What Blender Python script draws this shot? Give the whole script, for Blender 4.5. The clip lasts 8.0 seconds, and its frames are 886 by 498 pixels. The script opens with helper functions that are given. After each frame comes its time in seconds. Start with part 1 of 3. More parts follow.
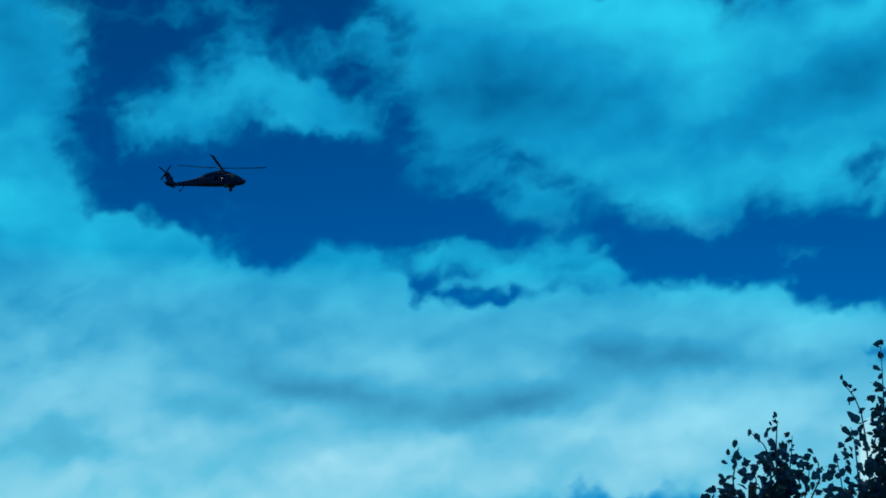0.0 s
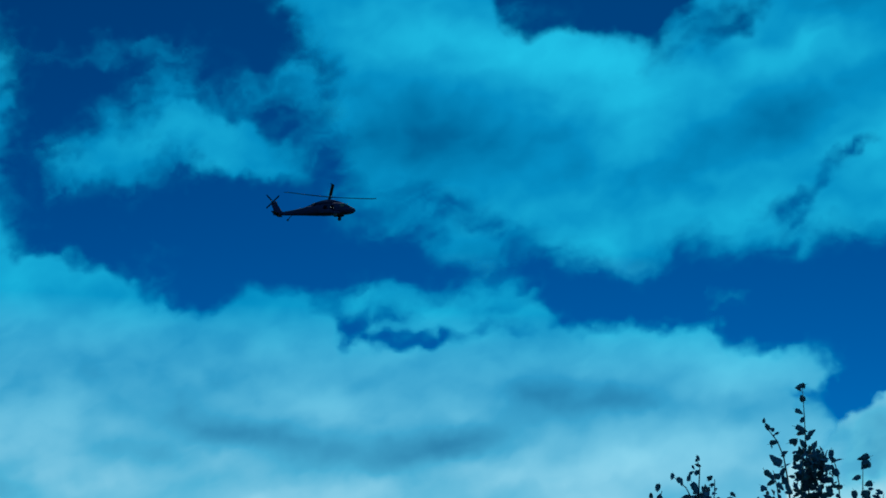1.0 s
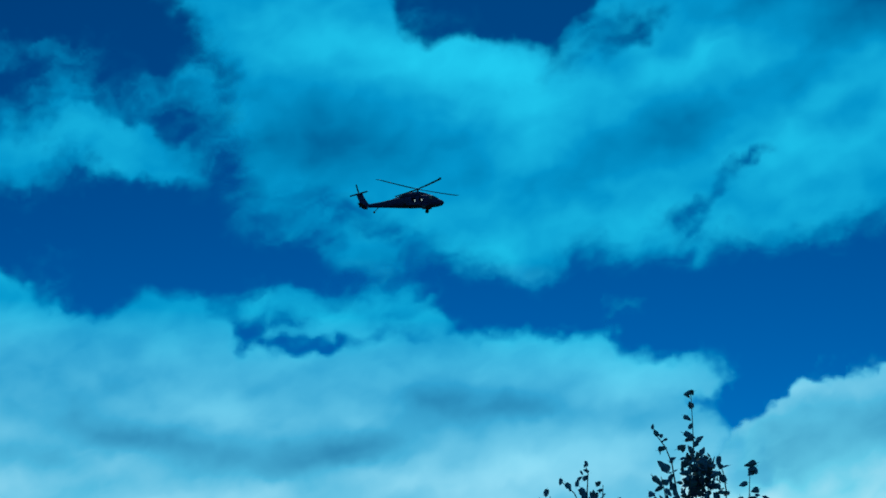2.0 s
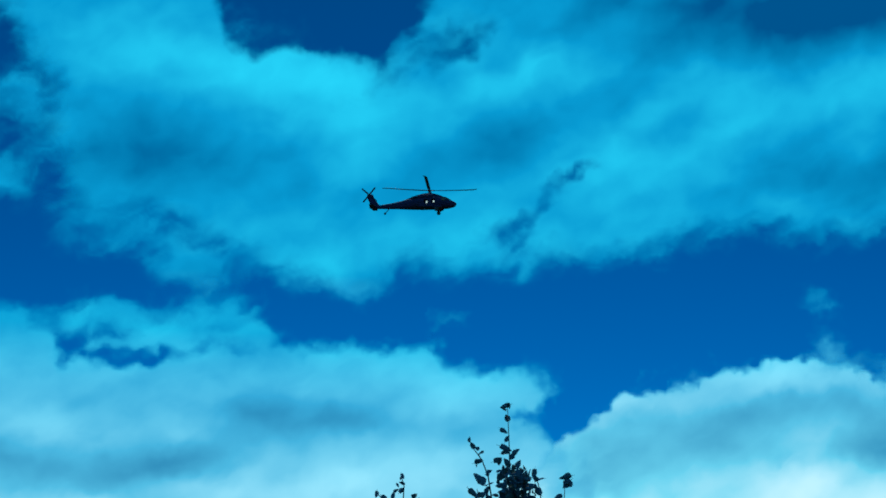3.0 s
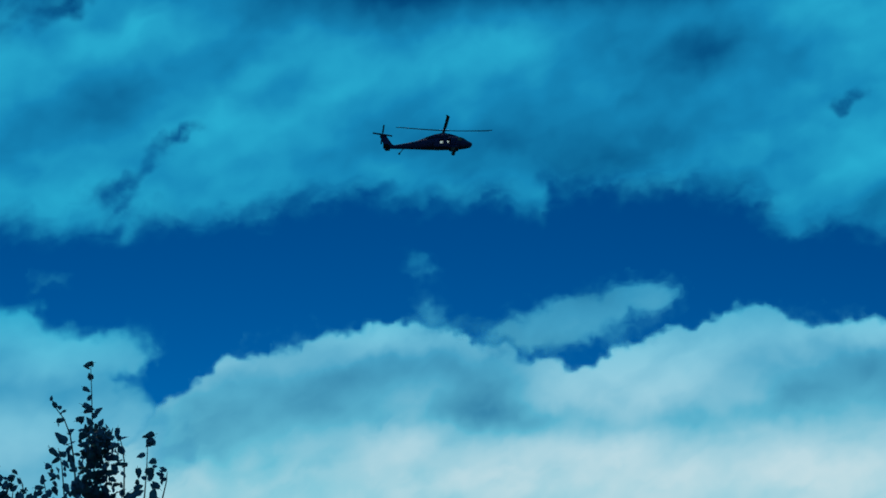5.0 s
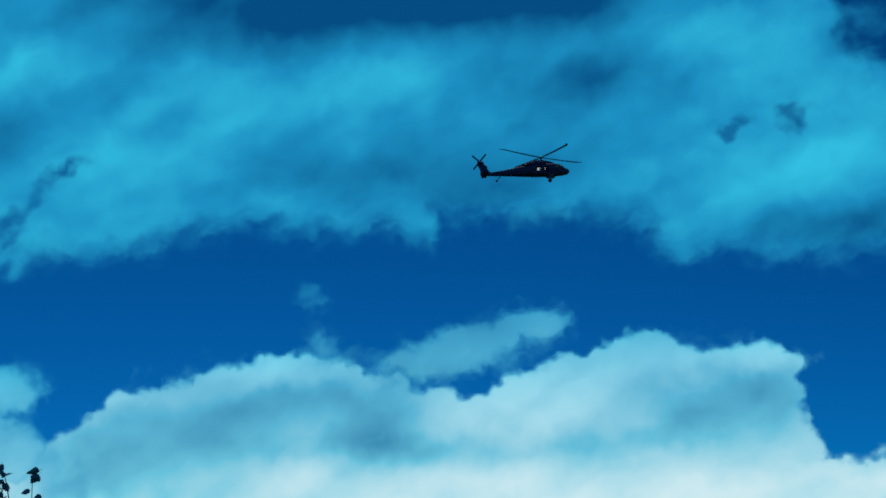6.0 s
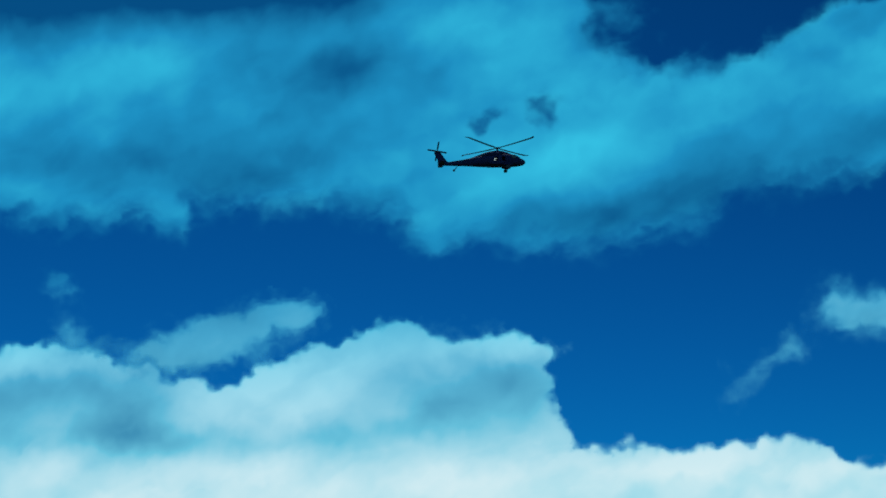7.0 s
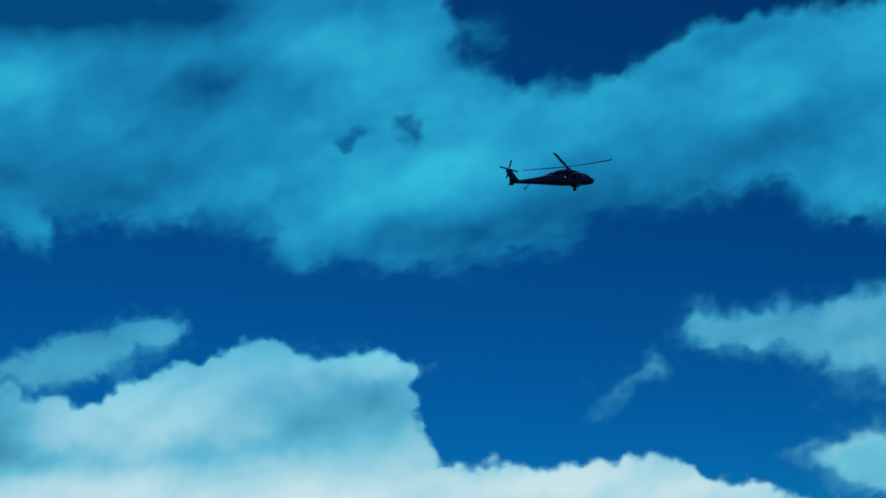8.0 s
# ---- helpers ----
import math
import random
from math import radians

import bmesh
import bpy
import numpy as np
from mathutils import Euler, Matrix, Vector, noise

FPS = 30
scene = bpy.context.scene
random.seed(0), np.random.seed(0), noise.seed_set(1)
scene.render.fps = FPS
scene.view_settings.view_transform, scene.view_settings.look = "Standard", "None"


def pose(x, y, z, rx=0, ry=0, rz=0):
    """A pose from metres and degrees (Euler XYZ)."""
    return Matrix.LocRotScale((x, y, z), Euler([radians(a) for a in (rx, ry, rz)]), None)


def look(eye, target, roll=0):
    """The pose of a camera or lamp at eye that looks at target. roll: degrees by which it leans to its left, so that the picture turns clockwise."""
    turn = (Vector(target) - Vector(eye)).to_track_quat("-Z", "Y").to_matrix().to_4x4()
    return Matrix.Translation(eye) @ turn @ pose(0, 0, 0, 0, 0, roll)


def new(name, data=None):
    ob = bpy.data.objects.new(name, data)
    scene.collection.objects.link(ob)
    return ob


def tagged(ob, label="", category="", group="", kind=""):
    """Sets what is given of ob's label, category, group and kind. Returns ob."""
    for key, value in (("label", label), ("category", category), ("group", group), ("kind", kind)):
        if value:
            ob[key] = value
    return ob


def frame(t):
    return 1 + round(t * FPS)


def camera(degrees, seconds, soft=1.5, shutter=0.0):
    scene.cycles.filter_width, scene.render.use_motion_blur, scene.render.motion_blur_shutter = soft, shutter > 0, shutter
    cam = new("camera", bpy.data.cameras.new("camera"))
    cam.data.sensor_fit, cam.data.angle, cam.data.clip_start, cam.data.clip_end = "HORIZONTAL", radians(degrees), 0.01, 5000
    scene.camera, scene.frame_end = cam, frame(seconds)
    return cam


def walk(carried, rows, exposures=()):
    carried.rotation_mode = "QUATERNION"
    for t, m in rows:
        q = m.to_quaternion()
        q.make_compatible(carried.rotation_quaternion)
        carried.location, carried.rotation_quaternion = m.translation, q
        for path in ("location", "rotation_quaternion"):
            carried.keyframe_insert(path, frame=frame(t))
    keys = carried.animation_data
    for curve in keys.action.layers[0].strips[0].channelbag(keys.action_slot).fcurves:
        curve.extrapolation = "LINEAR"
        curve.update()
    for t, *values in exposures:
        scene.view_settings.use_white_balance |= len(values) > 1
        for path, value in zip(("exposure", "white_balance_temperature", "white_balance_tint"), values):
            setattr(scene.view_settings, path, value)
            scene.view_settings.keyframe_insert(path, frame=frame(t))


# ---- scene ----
# ---------------------------------------------------------------- camera
cam = camera(22.0, 8.0, soft=1.7)
# seconds, pitch, lean, yaw in degrees
HELD = (
    (0.0, 102.43, -2.14, 9.97), (0.5, 103.37, -2.41, 8.79), (1.0, 103.57, -1.72, 8.23), (1.2, 103.47, -1.7, 7.71),
    (2.3, 103.97, -1.49, 4.69), (2.5, 104.07, -1.41, 3.88), (3.0, 104.23, -1.09, 1.22), (3.5, 103.99, -0.73, -0.22),
    (4.0, 103.74, -0.37, -2.65), (4.5, 103.3, -0.16, -5.36), (5.0, 103.33, 0.69, -8.56), (5.2, 103.49, 0.67, -8.94),
    (6.3, 104.1, 2.99, -12.91), (6.5, 103.97, 3.05, -14.9), (7.0, 103.5, 3.28, -17.17), (7.5, 103.52, 3.7, -19.49),
    (8.0, 103.75, 3.83, -20.52))
EYE_Z = 1.6


# seconds, sideways place and height of the eye
SWAY = ((0.0, -0.128, 1.627), (0.5, -0.1125, 1.63), (1.0, -0.099, 1.634), (2.5, -0.047, 1.624), (3.0, -0.025, 1.622), (3.5, -0.006, 1.622), (4.0, 0.0185, 1.616),
        (4.5, 0.051, 1.607), (5.0, 0.080, 1.599), (5.2, 0.089, 1.595), (6.5, 0.13, 1.59), (8.0, 0.17, 1.59))


def eye_at(t):
    """The hand that holds the camera drifts slowly sideways as the body turns."""
    times = [s[0] for s in SWAY]
    return float(np.interp(t, times, [s[1] for s in SWAY])), 0.0, float(np.interp(t, times, [s[2] for s in SWAY]))


walk(cam, [(t, pose(*eye_at(t), rx, ry, rz)) for t, rx, ry, rz in HELD],
     exposures=((0.0, 0.0, 6250, 5), (0.5, -0.08, 6180, 5), (1.0, -0.15, 6060, 6), (2.5, 0.1, 6130, 4), (3.0, 0.15, 6170, 4), (3.5, 0.1, 6200, 5.5),
                (4.5, 0.0, 6480, 10), (5.0, -0.3, 6330, 9), (6.5, -0.03, 6500, 9.5), (8.0, -0.2, 6430, 10)))

# ---------------------------------------------------------------- world and sun
SUN_ELEVATION, SUN_AZIMUTH = radians(60), radians(2)
world = bpy.data.worlds.new("sky")
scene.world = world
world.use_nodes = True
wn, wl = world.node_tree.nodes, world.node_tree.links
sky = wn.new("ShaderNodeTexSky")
sky.sky_type, sky.sun_disc = "NISHITA", False
sky.sun_elevation, sky.sun_rotation = SUN_ELEVATION, SUN_AZIMUTH
sky.dust_density, sky.ozone_density, sky.air_density = 1.0, 3.0, 0.6
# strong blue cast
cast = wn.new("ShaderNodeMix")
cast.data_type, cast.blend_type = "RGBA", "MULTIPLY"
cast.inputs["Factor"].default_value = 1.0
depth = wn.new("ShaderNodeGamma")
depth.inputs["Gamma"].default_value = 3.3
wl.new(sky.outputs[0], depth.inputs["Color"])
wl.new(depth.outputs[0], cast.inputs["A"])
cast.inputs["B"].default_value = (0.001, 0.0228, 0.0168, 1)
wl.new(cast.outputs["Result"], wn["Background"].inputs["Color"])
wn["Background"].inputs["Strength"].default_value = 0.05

sun = new("sun", bpy.data.lights.new("sun", "SUN"))
sun.data.energy, sun.data.angle, sun.data.color = 2.0, radians(0.5), (1.0, 0.97, 0.92)
to_sun = Vector((math.sin(SUN_AZIMUTH) * math.cos(SUN_ELEVATION), math.cos(SUN_AZIMUTH) * math.cos(SUN_ELEVATION), math.sin(SUN_ELEVATION)))
sun.matrix_world = look(to_sun * 50, (0, 0, 0))


# ---------------------------------------------------------------- materials
def srgb(r, g, b):
    """Linear colour from 0..255 display values."""
    return tuple((c / 255 / 12.92 if c / 255 < 0.04045 else ((c / 255 + 0.055) / 1.055) ** 2.4) for c in (r, g, b)) + (1.0,)


def paint(name, color, rough=0.5, metal=0.0, scale=8.0, spread=0.35, bump=0.15, gloss=0.5):
    """A surface with grain at two scales, fine relief and uneven gloss."""
    m = bpy.data.materials.new(name)
    m.use_nodes = True
    n, l = m.node_tree.nodes, m.node_tree.links
    bsdf = n["Principled BSDF"]
    co = n.new("ShaderNodeTexCoord")
    big, fine = n.new("ShaderNodeTexNoise"), n.new("ShaderNodeTexNoise")
    for tex, sc, det in ((big, scale * 0.25, 4), (fine, scale * 4, 6)):
        tex.inputs["Scale"].default_value, tex.inputs["Detail"].default_value = sc, det
        l.new(co.outputs["Object"], tex.inputs["Vector"])
    mean = n.new("ShaderNodeMath")
    mean.operation = "ADD"
    l.new(big.outputs["Fac"], mean.inputs[0])
    l.new(fine.outputs["Fac"], mean.inputs[1])
    ramp = n.new("ShaderNodeMapRange")
    ramp.inputs["From Min"].default_value, ramp.inputs["From Max"].default_value = 0.6, 1.4
    ramp.inputs["To Min"].default_value, ramp.inputs["To Max"].default_value = 1 - spread, 1 + spread
    l.new(mean.outputs[0], ramp.inputs["Value"])
    mul = n.new("ShaderNodeVectorMath")
    mul.operation = "SCALE"
    mul.inputs[0].default_value = color[:3]
    l.new(ramp.outputs[0], mul.inputs["Scale"])
    l.new(mul.outputs[0], bsdf.inputs["Base Color"])
    bsdf.inputs["Metallic"].default_value = metal
    bsdf.inputs["Specular IOR Level"].default_value = gloss
    rr = n.new("ShaderNodeMapRange")
    rr.inputs["To Min"].default_value, rr.inputs["To Max"].default_value = rough - 0.1, min(1, rough + 0.15)
    l.new(big.outputs["Fac"], rr.inputs["Value"])
    l.new(rr.outputs[0], bsdf.inputs["Roughness"])
    bm_ = n.new("ShaderNodeBump")
    bm_.inputs["Strength"].default_value, bm_.inputs["Distance"].default_value = bump, 0.02
    l.new(fine.outputs["Fac"], bm_.inputs["Height"])
    l.new(bm_.outputs[0], bsdf.inputs["Normal"])
    return m


def part(name, bm, material, parent, label="", smooth=True):
    """Link a bmesh as one mesh object under a thing or a part."""
    me = bpy.data.meshes.new(name)
    bm.to_mesh(me)
    bm.free()
    for f in me.polygons:
        f.use_smooth = smooth
    me.materials.append(material)
    ob = new(name, me)
    ob.parent = parent
    if label:
        tagged(ob, label)
    return ob


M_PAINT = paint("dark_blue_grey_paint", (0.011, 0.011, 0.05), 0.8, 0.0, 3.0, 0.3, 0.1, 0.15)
M_BLADE = paint("blade_coating", (0.011, 0.012, 0.045), 0.6, 0.0, 3.0, 0.3, 0.05, 0.2)
M_METAL = paint("dark_metal", (0.03, 0.034, 0.06), 0.6, 0.4, 6.0, 0.3, 0.1)
M_RUBBER = paint("rubber", (0.015, 0.018, 0.03), 0.85, 0.0, 20.0, 0.3, 0.2)
M_BARK = paint("bark", (0.03, 0.034, 0.04), 0.9, 0.0, 30.0, 0.5, 0.8)
M_GRASS = paint("meadow_grass", (0.05, 0.075, 0.02), 0.95, 0.0, 3.0, 0.6, 1.0)


def glass_material():
    m = bpy.data.materials.new("tinted_glass")
    m.use_nodes = True
    b = m.node_tree.nodes["Principled BSDF"]
    b.inputs["Base Color"].default_value = (0.02, 0.025, 0.03, 1)
    b.inputs["Roughness"].default_value = 0.12
    b.inputs["Specular IOR Level"].default_value = 0.3
    return m


M_GLASS = glass_material()


def glow_material(name, color, strength):
    m = bpy.data.materials.new(name)
    m.use_nodes = True
    b = m.node_tree.nodes["Principled BSDF"]
    b.inputs["Base Color"].default_value = (0.7, 0.7, 0.68, 1)
    b.inputs["Emission Color"].default_value = color
    b.inputs["Emission Strength"].default_value = strength
    return m


# made-up glow for the bright spots in the cabin windows, no known lamp
M_CABIN = glow_material("added_glow_panel", srgb(200, 225, 220), 0.75)


def leaf_material():
    """Leaves: matt green upper side with light passing through."""
    m = bpy.data.materials.new("leaf")
    m.use_nodes = True
    n, l = m.node_tree.nodes, m.node_tree.links
    info, ramp = n.new("ShaderNodeObjectInfo"), n.new("ShaderNodeValToRGB")
    ramp.color_ramp.elements[0].color = (0.014, 0.026, 0.026, 1)
    ramp.color_ramp.elements[1].color = (0.026, 0.048, 0.042, 1)
    l.new(info.outputs["Random"], ramp.inputs[0])
    bsdf = n["Principled BSDF"]
    l.new(ramp.outputs[0], bsdf.inputs["Base Color"])
    bsdf.inputs["Roughness"].default_value = 0.75
    bsdf.inputs["Specular IOR Level"].default_value = 0.2
    through_light, blend = n.new("ShaderNodeBsdfTranslucent"), n.new("ShaderNodeMixShader")
    through_light.inputs["Color"].default_value = (0.008, 0.05, 0.13, 1)
    blend.inputs[0].default_value = 0.5
    l.new(bsdf.outputs[0], blend.inputs[1])
    l.new(through_light.outputs[0], blend.inputs[2])
    l.new(blend.outputs[0], n["Material Output"].inputs["Surface"])
    return m


M_LEAF = leaf_material()

# ---------------------------------------------------------------- ground
g = bmesh.new()
bmesh.ops.create_grid(g, x_segments=80, y_segments=80, size=4500)
for v in g.verts:
    v.co.z = 0.0
ground = part("ground", g, M_GRASS, None)
tagged(ground, "wide flat meadow of short green grass", "ground", kind="structure")


# ---------------------------------------------------------------- clouds
def lattice(ix, iy, seed):
    """A repeatable random value for each cell."""
    h = (ix * 374761393 + iy * 668265263 + seed * 974634713) & 0xFFFFFFFF
    h = ((h ^ (h >> 13)) * 1274126177) & 0xFFFFFFFF
    return ((h ^ (h >> 16)) & 0xFFFF) / 65535.0


def value_noise(x, y, seed):
    ix, iy = np.floor(x).astype(np.int64), np.floor(y).astype(np.int64)
    fx, fy = x - ix, y - iy
    fx, fy = fx * fx * fx * (fx * (fx * 6 - 15) + 10), fy * fy * fy * (fy * (fy * 6 - 15) + 10)
    a, b = lattice(ix, iy, seed), lattice(ix + 1, iy, seed)
    c, d = lattice(ix, iy + 1, seed), lattice(ix + 1, iy + 1, seed)
    return (a + (b - a) * fx) * (1 - fy) + (c + (d - c) * fx) * fy


def fbm(x, y, seed, octaves=5):
    """Fractal noise about 0, within about -0.5 to 0.5."""
    total, amp, norm = 0.0, 1.0, 0.0
    for k in range(octaves):
        ca, sa = math.cos(0.7 * k), math.sin(0.7 * k)
        total = total + amp * (value_noise((x * ca - y * sa) * 2 ** k + 17.3 * k, (x * sa + y * ca) * 2 ** k - 9.1 * k, seed + k) - 0.5)
        norm += amp
        amp *= 0.52
    return total / norm * 1.6


def step_up(v, lo, hi):
    f = np.clip((v - lo) / (hi - lo), 0, 1)
    return f * f * (3 - 2 * f)


def bumps(az, el, blobs, sharp=1.0):
    """Sum of soft ellipses: bearing, height angle, half width, half height, turn, weight."""
    total = np.zeros_like(az)
    for a, e, w, h, turn, weight in blobs:
        c, s = math.cos(radians(-turn)), math.sin(radians(-turn))
        x, y = (az - a), (el - e)
        u, v = (x * c + y * s) / w, (-x * s + y * c) / h
        total += weight * np.exp(-(u * u + v * v) * sharp)
    return total


def depth_below(outline, az, el):
    """How far a place lies inside an outline, square to it, in degrees."""
    xs, ys = [p[0] for p in outline], [p[1] for p in outline]
    mid = (np.interp(az - 0.12, xs, ys) + np.interp(az, xs, ys) + np.interp(az + 0.12, xs, ys)) / 3
    slope = (np.interp(az + 0.25, xs, ys) - np.interp(az - 0.25, xs, ys)) / 0.5
    return (mid - el) / np.sqrt(1 + slope * slope)


def cloud_material():
    """Vapour that glows by itself, its light and shade painted into the emission: cover sets how much sky shows
    through, light how bright it is; whiter towards the horizon.
    """
    m = bpy.data.materials.new("cloud_vapour")
    m.use_nodes = True
    n, l = m.node_tree.nodes, m.node_tree.links
    n.remove(n["Principled BSDF"])
    out = n["Material Output"]

    def attr(name):
        a = n.new("ShaderNodeAttribute")
        a.attribute_name = name
        return a.outputs["Fac"]

    def math_node(op, a, b, clamp=False):
        k = n.new("ShaderNodeMath")
        k.operation, k.use_clamp = op, clamp
        for i, v in enumerate((a, b)):
            if isinstance(v, (int, float)):
                k.inputs[i].default_value = v
            else:
                l.new(v, k.inputs[i])
        return k.outputs[0]

    geo = n.new("ShaderNodeNewGeometry")

    def tex(scale, detail, rough):
        t = n.new("ShaderNodeTexNoise")
        t.inputs["Scale"].default_value, t.inputs["Detail"].default_value, t.inputs["Roughness"].default_value = scale, detail, rough
        l.new(geo.outputs["Position"], t.inputs["Vector"])
        return math_node("SUBTRACT", t.outputs["Fac"], 0.5)

    wisp = tex(0.04, 4, 0.48)
    soft = tex(0.012, 4, 0.5)
    edge = attr("edge")
    ragged = math_node("ADD", attr("cover"), math_node("MULTIPLY", wisp, edge))
    span = n.new("ShaderNodeMapRange")
    span.interpolation_type = "SMOOTHSTEP"
    span.inputs["From Min"].default_value, span.inputs["From Max"].default_value = 0.05, 0.95
    l.new(ragged, span.inputs["Value"])
    # two skins, front and back, share the cover
    thin = math_node("SUBTRACT", 1.0, math_node("POWER", math_node("SUBTRACT", 1.0, span.outputs[0], True), 0.5))

    lit = math_node("ADD", attr("light"), math_node("ADD", math_node("MULTIPLY", soft, 0.09), math_node("MULTIPLY", wisp, 0.025)), True)
    ramps = []
    for colours in HIGH_VAPOUR, LOW_VAPOUR:
        r = n.new("ShaderNodeValToRGB")
        e = r.color_ramp.elements
        e[0].position, e[0].color = 0.0, srgb(*colours[0])
        e[1].position, e[1].color = 1.0, srgb(*colours[2])
        mid = e.new(0.5)
        mid.color = srgb(*colours[1])
        l.new(lit, r.inputs[0])
        ramps.append(r.outputs[0])
    mix = n.new("ShaderNodeMix")
    mix.data_type = "RGBA"
    l.new(attr("low"), mix.inputs["Factor"])
    l.new(ramps[0], mix.inputs["A"])
    l.new(ramps[1], mix.inputs["B"])
    glow, clear, blend = n.new("ShaderNodeEmission"), n.new("ShaderNodeBsdfTransparent"), n.new("ShaderNodeMixShader")
    l.new(mix.outputs["Result"], glow.inputs["Color"])
    l.new(thin, blend.inputs[0])
    l.new(clear.outputs[0], blend.inputs[1])
    l.new(glow.outputs[0], blend.inputs[2])
    l.new(blend.outputs[0], out.inputs["Surface"])
    return m


# shaded, middle and lit tones of the vapour, painted as glow
HIGH_VAPOUR = ((6, 79, 134), (31, 147, 199), (57, 202, 236))
LOW_VAPOUR = ((66, 156, 196), (124, 214, 234), (218, 243, 248))
M_CLOUD = cloud_material()


def cloud(name, label, span, seed, radius, top=None, bottom=None, soft=(0.2, 0.2), puffs=(), holes=(), lights=(), level=0.5,
          warp=0.3, ragged=0.5, streak=(0.5, 0.6), white=(13.5, 6.5), relief=110.0, curl=0.8, strand=20.0, cell=0.065):
    """A cloud on the far sky. span: bearings and height angles that hold it; top and bottom: its outline as height
    angle over bearing;
    soft: how wide those edges fade; puffs and holes change its cover, lights paint its bright and shaded places."""
    az0, az1, el0, el1 = span
    na, ne = int((az1 - az0) / cell) + 1, int((el1 - el0) / cell) + 1
    az, el = np.meshgrid(np.linspace(az0, az1, na), np.linspace(el0, el1, ne))
    wa = az + warp * (fbm(az * 0.9, el * 0.9, seed) * 1.4 + fbm(az * 2.6, el * 2.6, seed + 31, 3) * curl)
    we = el + warp * (fbm(az * 0.9, el * 0.9, seed + 7) * 1.2 + fbm(az * 2.6, el * 2.6, seed + 57, 3) * curl)
    cover = np.zeros_like(az)
    if top is not None:
        cover = step_up(depth_below(top, wa, we), -soft[0], soft[0])
        if bottom is not None:
            cover = np.minimum(cover, step_up(-depth_below(bottom, wa, we), -soft[1], soft[1]))
    cover = cover * 1.15 + bumps(wa, we, puffs) * (1 - 0.7 * np.clip(cover, 0, 1)) + bumps(wa + 0.32 * fbm(az * 2.2, el * 2.2, seed + 201, 3), we + 0.32 * fbm(az * 2.2, el * 2.2, seed + 211, 3), holes)
    cover = cover + ragged * 0.35 * fbm(az * 1.6, el * 1.9, seed + 91) * step_up(cover, 0.05, 0.4)
    # drawn-out strands, stronger where the cloud is thin
    ca, sa = math.cos(radians(strand)), math.sin(radians(strand))
    ridge = 1 - 2 * np.abs(fbm((wa * ca + we * sa) * 0.9, (we * ca - wa * sa) * 2.8, seed + 13, 3))
    cover = cover + 0.26 * (ridge - 0.72) * step_up(cover, 0.03, 0.35) * (1.15 - 0.75 * np.clip(cover, 0, 1))
    la, le = 0.5 * (az + wa), 0.5 * (el + we)
    light = level + 0.03 * (ridge - 0.7) + 0.85 * bumps(la, le, lights, 0.8)
    light += 0.16 * fbm(la * streak[0], le * streak[1], seed + 3, 3) + 0.08 * fbm(la * 1.6, le * 2.0, seed + 77, 2)
    light += 0.22 * fbm((la * ca + le * sa) * 0.5, (le * ca - la * sa) * 1.1, seed + 19, 2)
    rim = np.minimum(np.minimum(az - az0, az1 - az), np.minimum(el - el0, el1 - el))
    cover = np.clip(cover, 0, 1.4) * step_up(rim, 0.0, 0.25)
    low = np.clip((white[0] - el) / (white[0] - white[1]), 0, 1)
    low = low * (0.35 + 0.65 * step_up(cover, 0.35, 1.15))
    # front and back skins
    inside = np.clip(cover, 0, 1)
    keep = cover > 0.04
    cells = keep[:-1, :-1] | keep[1:, :-1] | keep[:-1, 1:] | keep[1:, 1:]
    used = np.zeros_like(keep)
    used[:-1, :-1] |= cells
    used[1:, :-1] |= cells
    used[:-1, 1:] |= cells
    used[1:, 1:] |= cells
    index = -np.ones(az.shape, np.int64)
    index[used] = np.arange(used.sum())
    lump = 0.7 + 1.2 * fbm(az * 0.8, el * 0.8, seed + 5, 5)
    verts, values = [], {"cover": [], "light": [], "low": [], "edge": []}
    a, e = np.radians(az[used]), np.radians(el[used])
    way = np.stack((np.sin(a) * np.cos(e), np.cos(a) * np.cos(e), np.sin(e)), 1)
    for side in (-1, 0.5):
        r = radius + side * relief * (inside * lump)[used]
        verts.append(way * r[:, None] + np.array((0, 0, EYE_Z)))
        for key, v in (("cover", cover), ("light", light), ("low", low), ("edge", ragged * (1.2 - 0.6 * inside))):
            values[key].append(v[used])
    j, i = np.nonzero(cells)
    quads = np.stack((index[j, i], index[j, i + 1], index[j + 1, i + 1], index[j + 1, i]), 1)
    faces = np.concatenate((quads, quads[:, ::-1] + len(a)))
    verts = np.concatenate(verts)
    me = bpy.data.meshes.new(name)
    me.from_pydata(verts.tolist(), [], faces.tolist())
    for key, v in values.items():
        me.attributes.new(key, "FLOAT", "POINT").data.foreach_set("value", np.concatenate(v).astype(np.float32))
    me.polygons.foreach_set("use_smooth", np.ones(len(me.polygons), bool))
    me.materials.append(M_CLOUD)
    return tagged(new(name, me), label, "cloud", kind="structure")


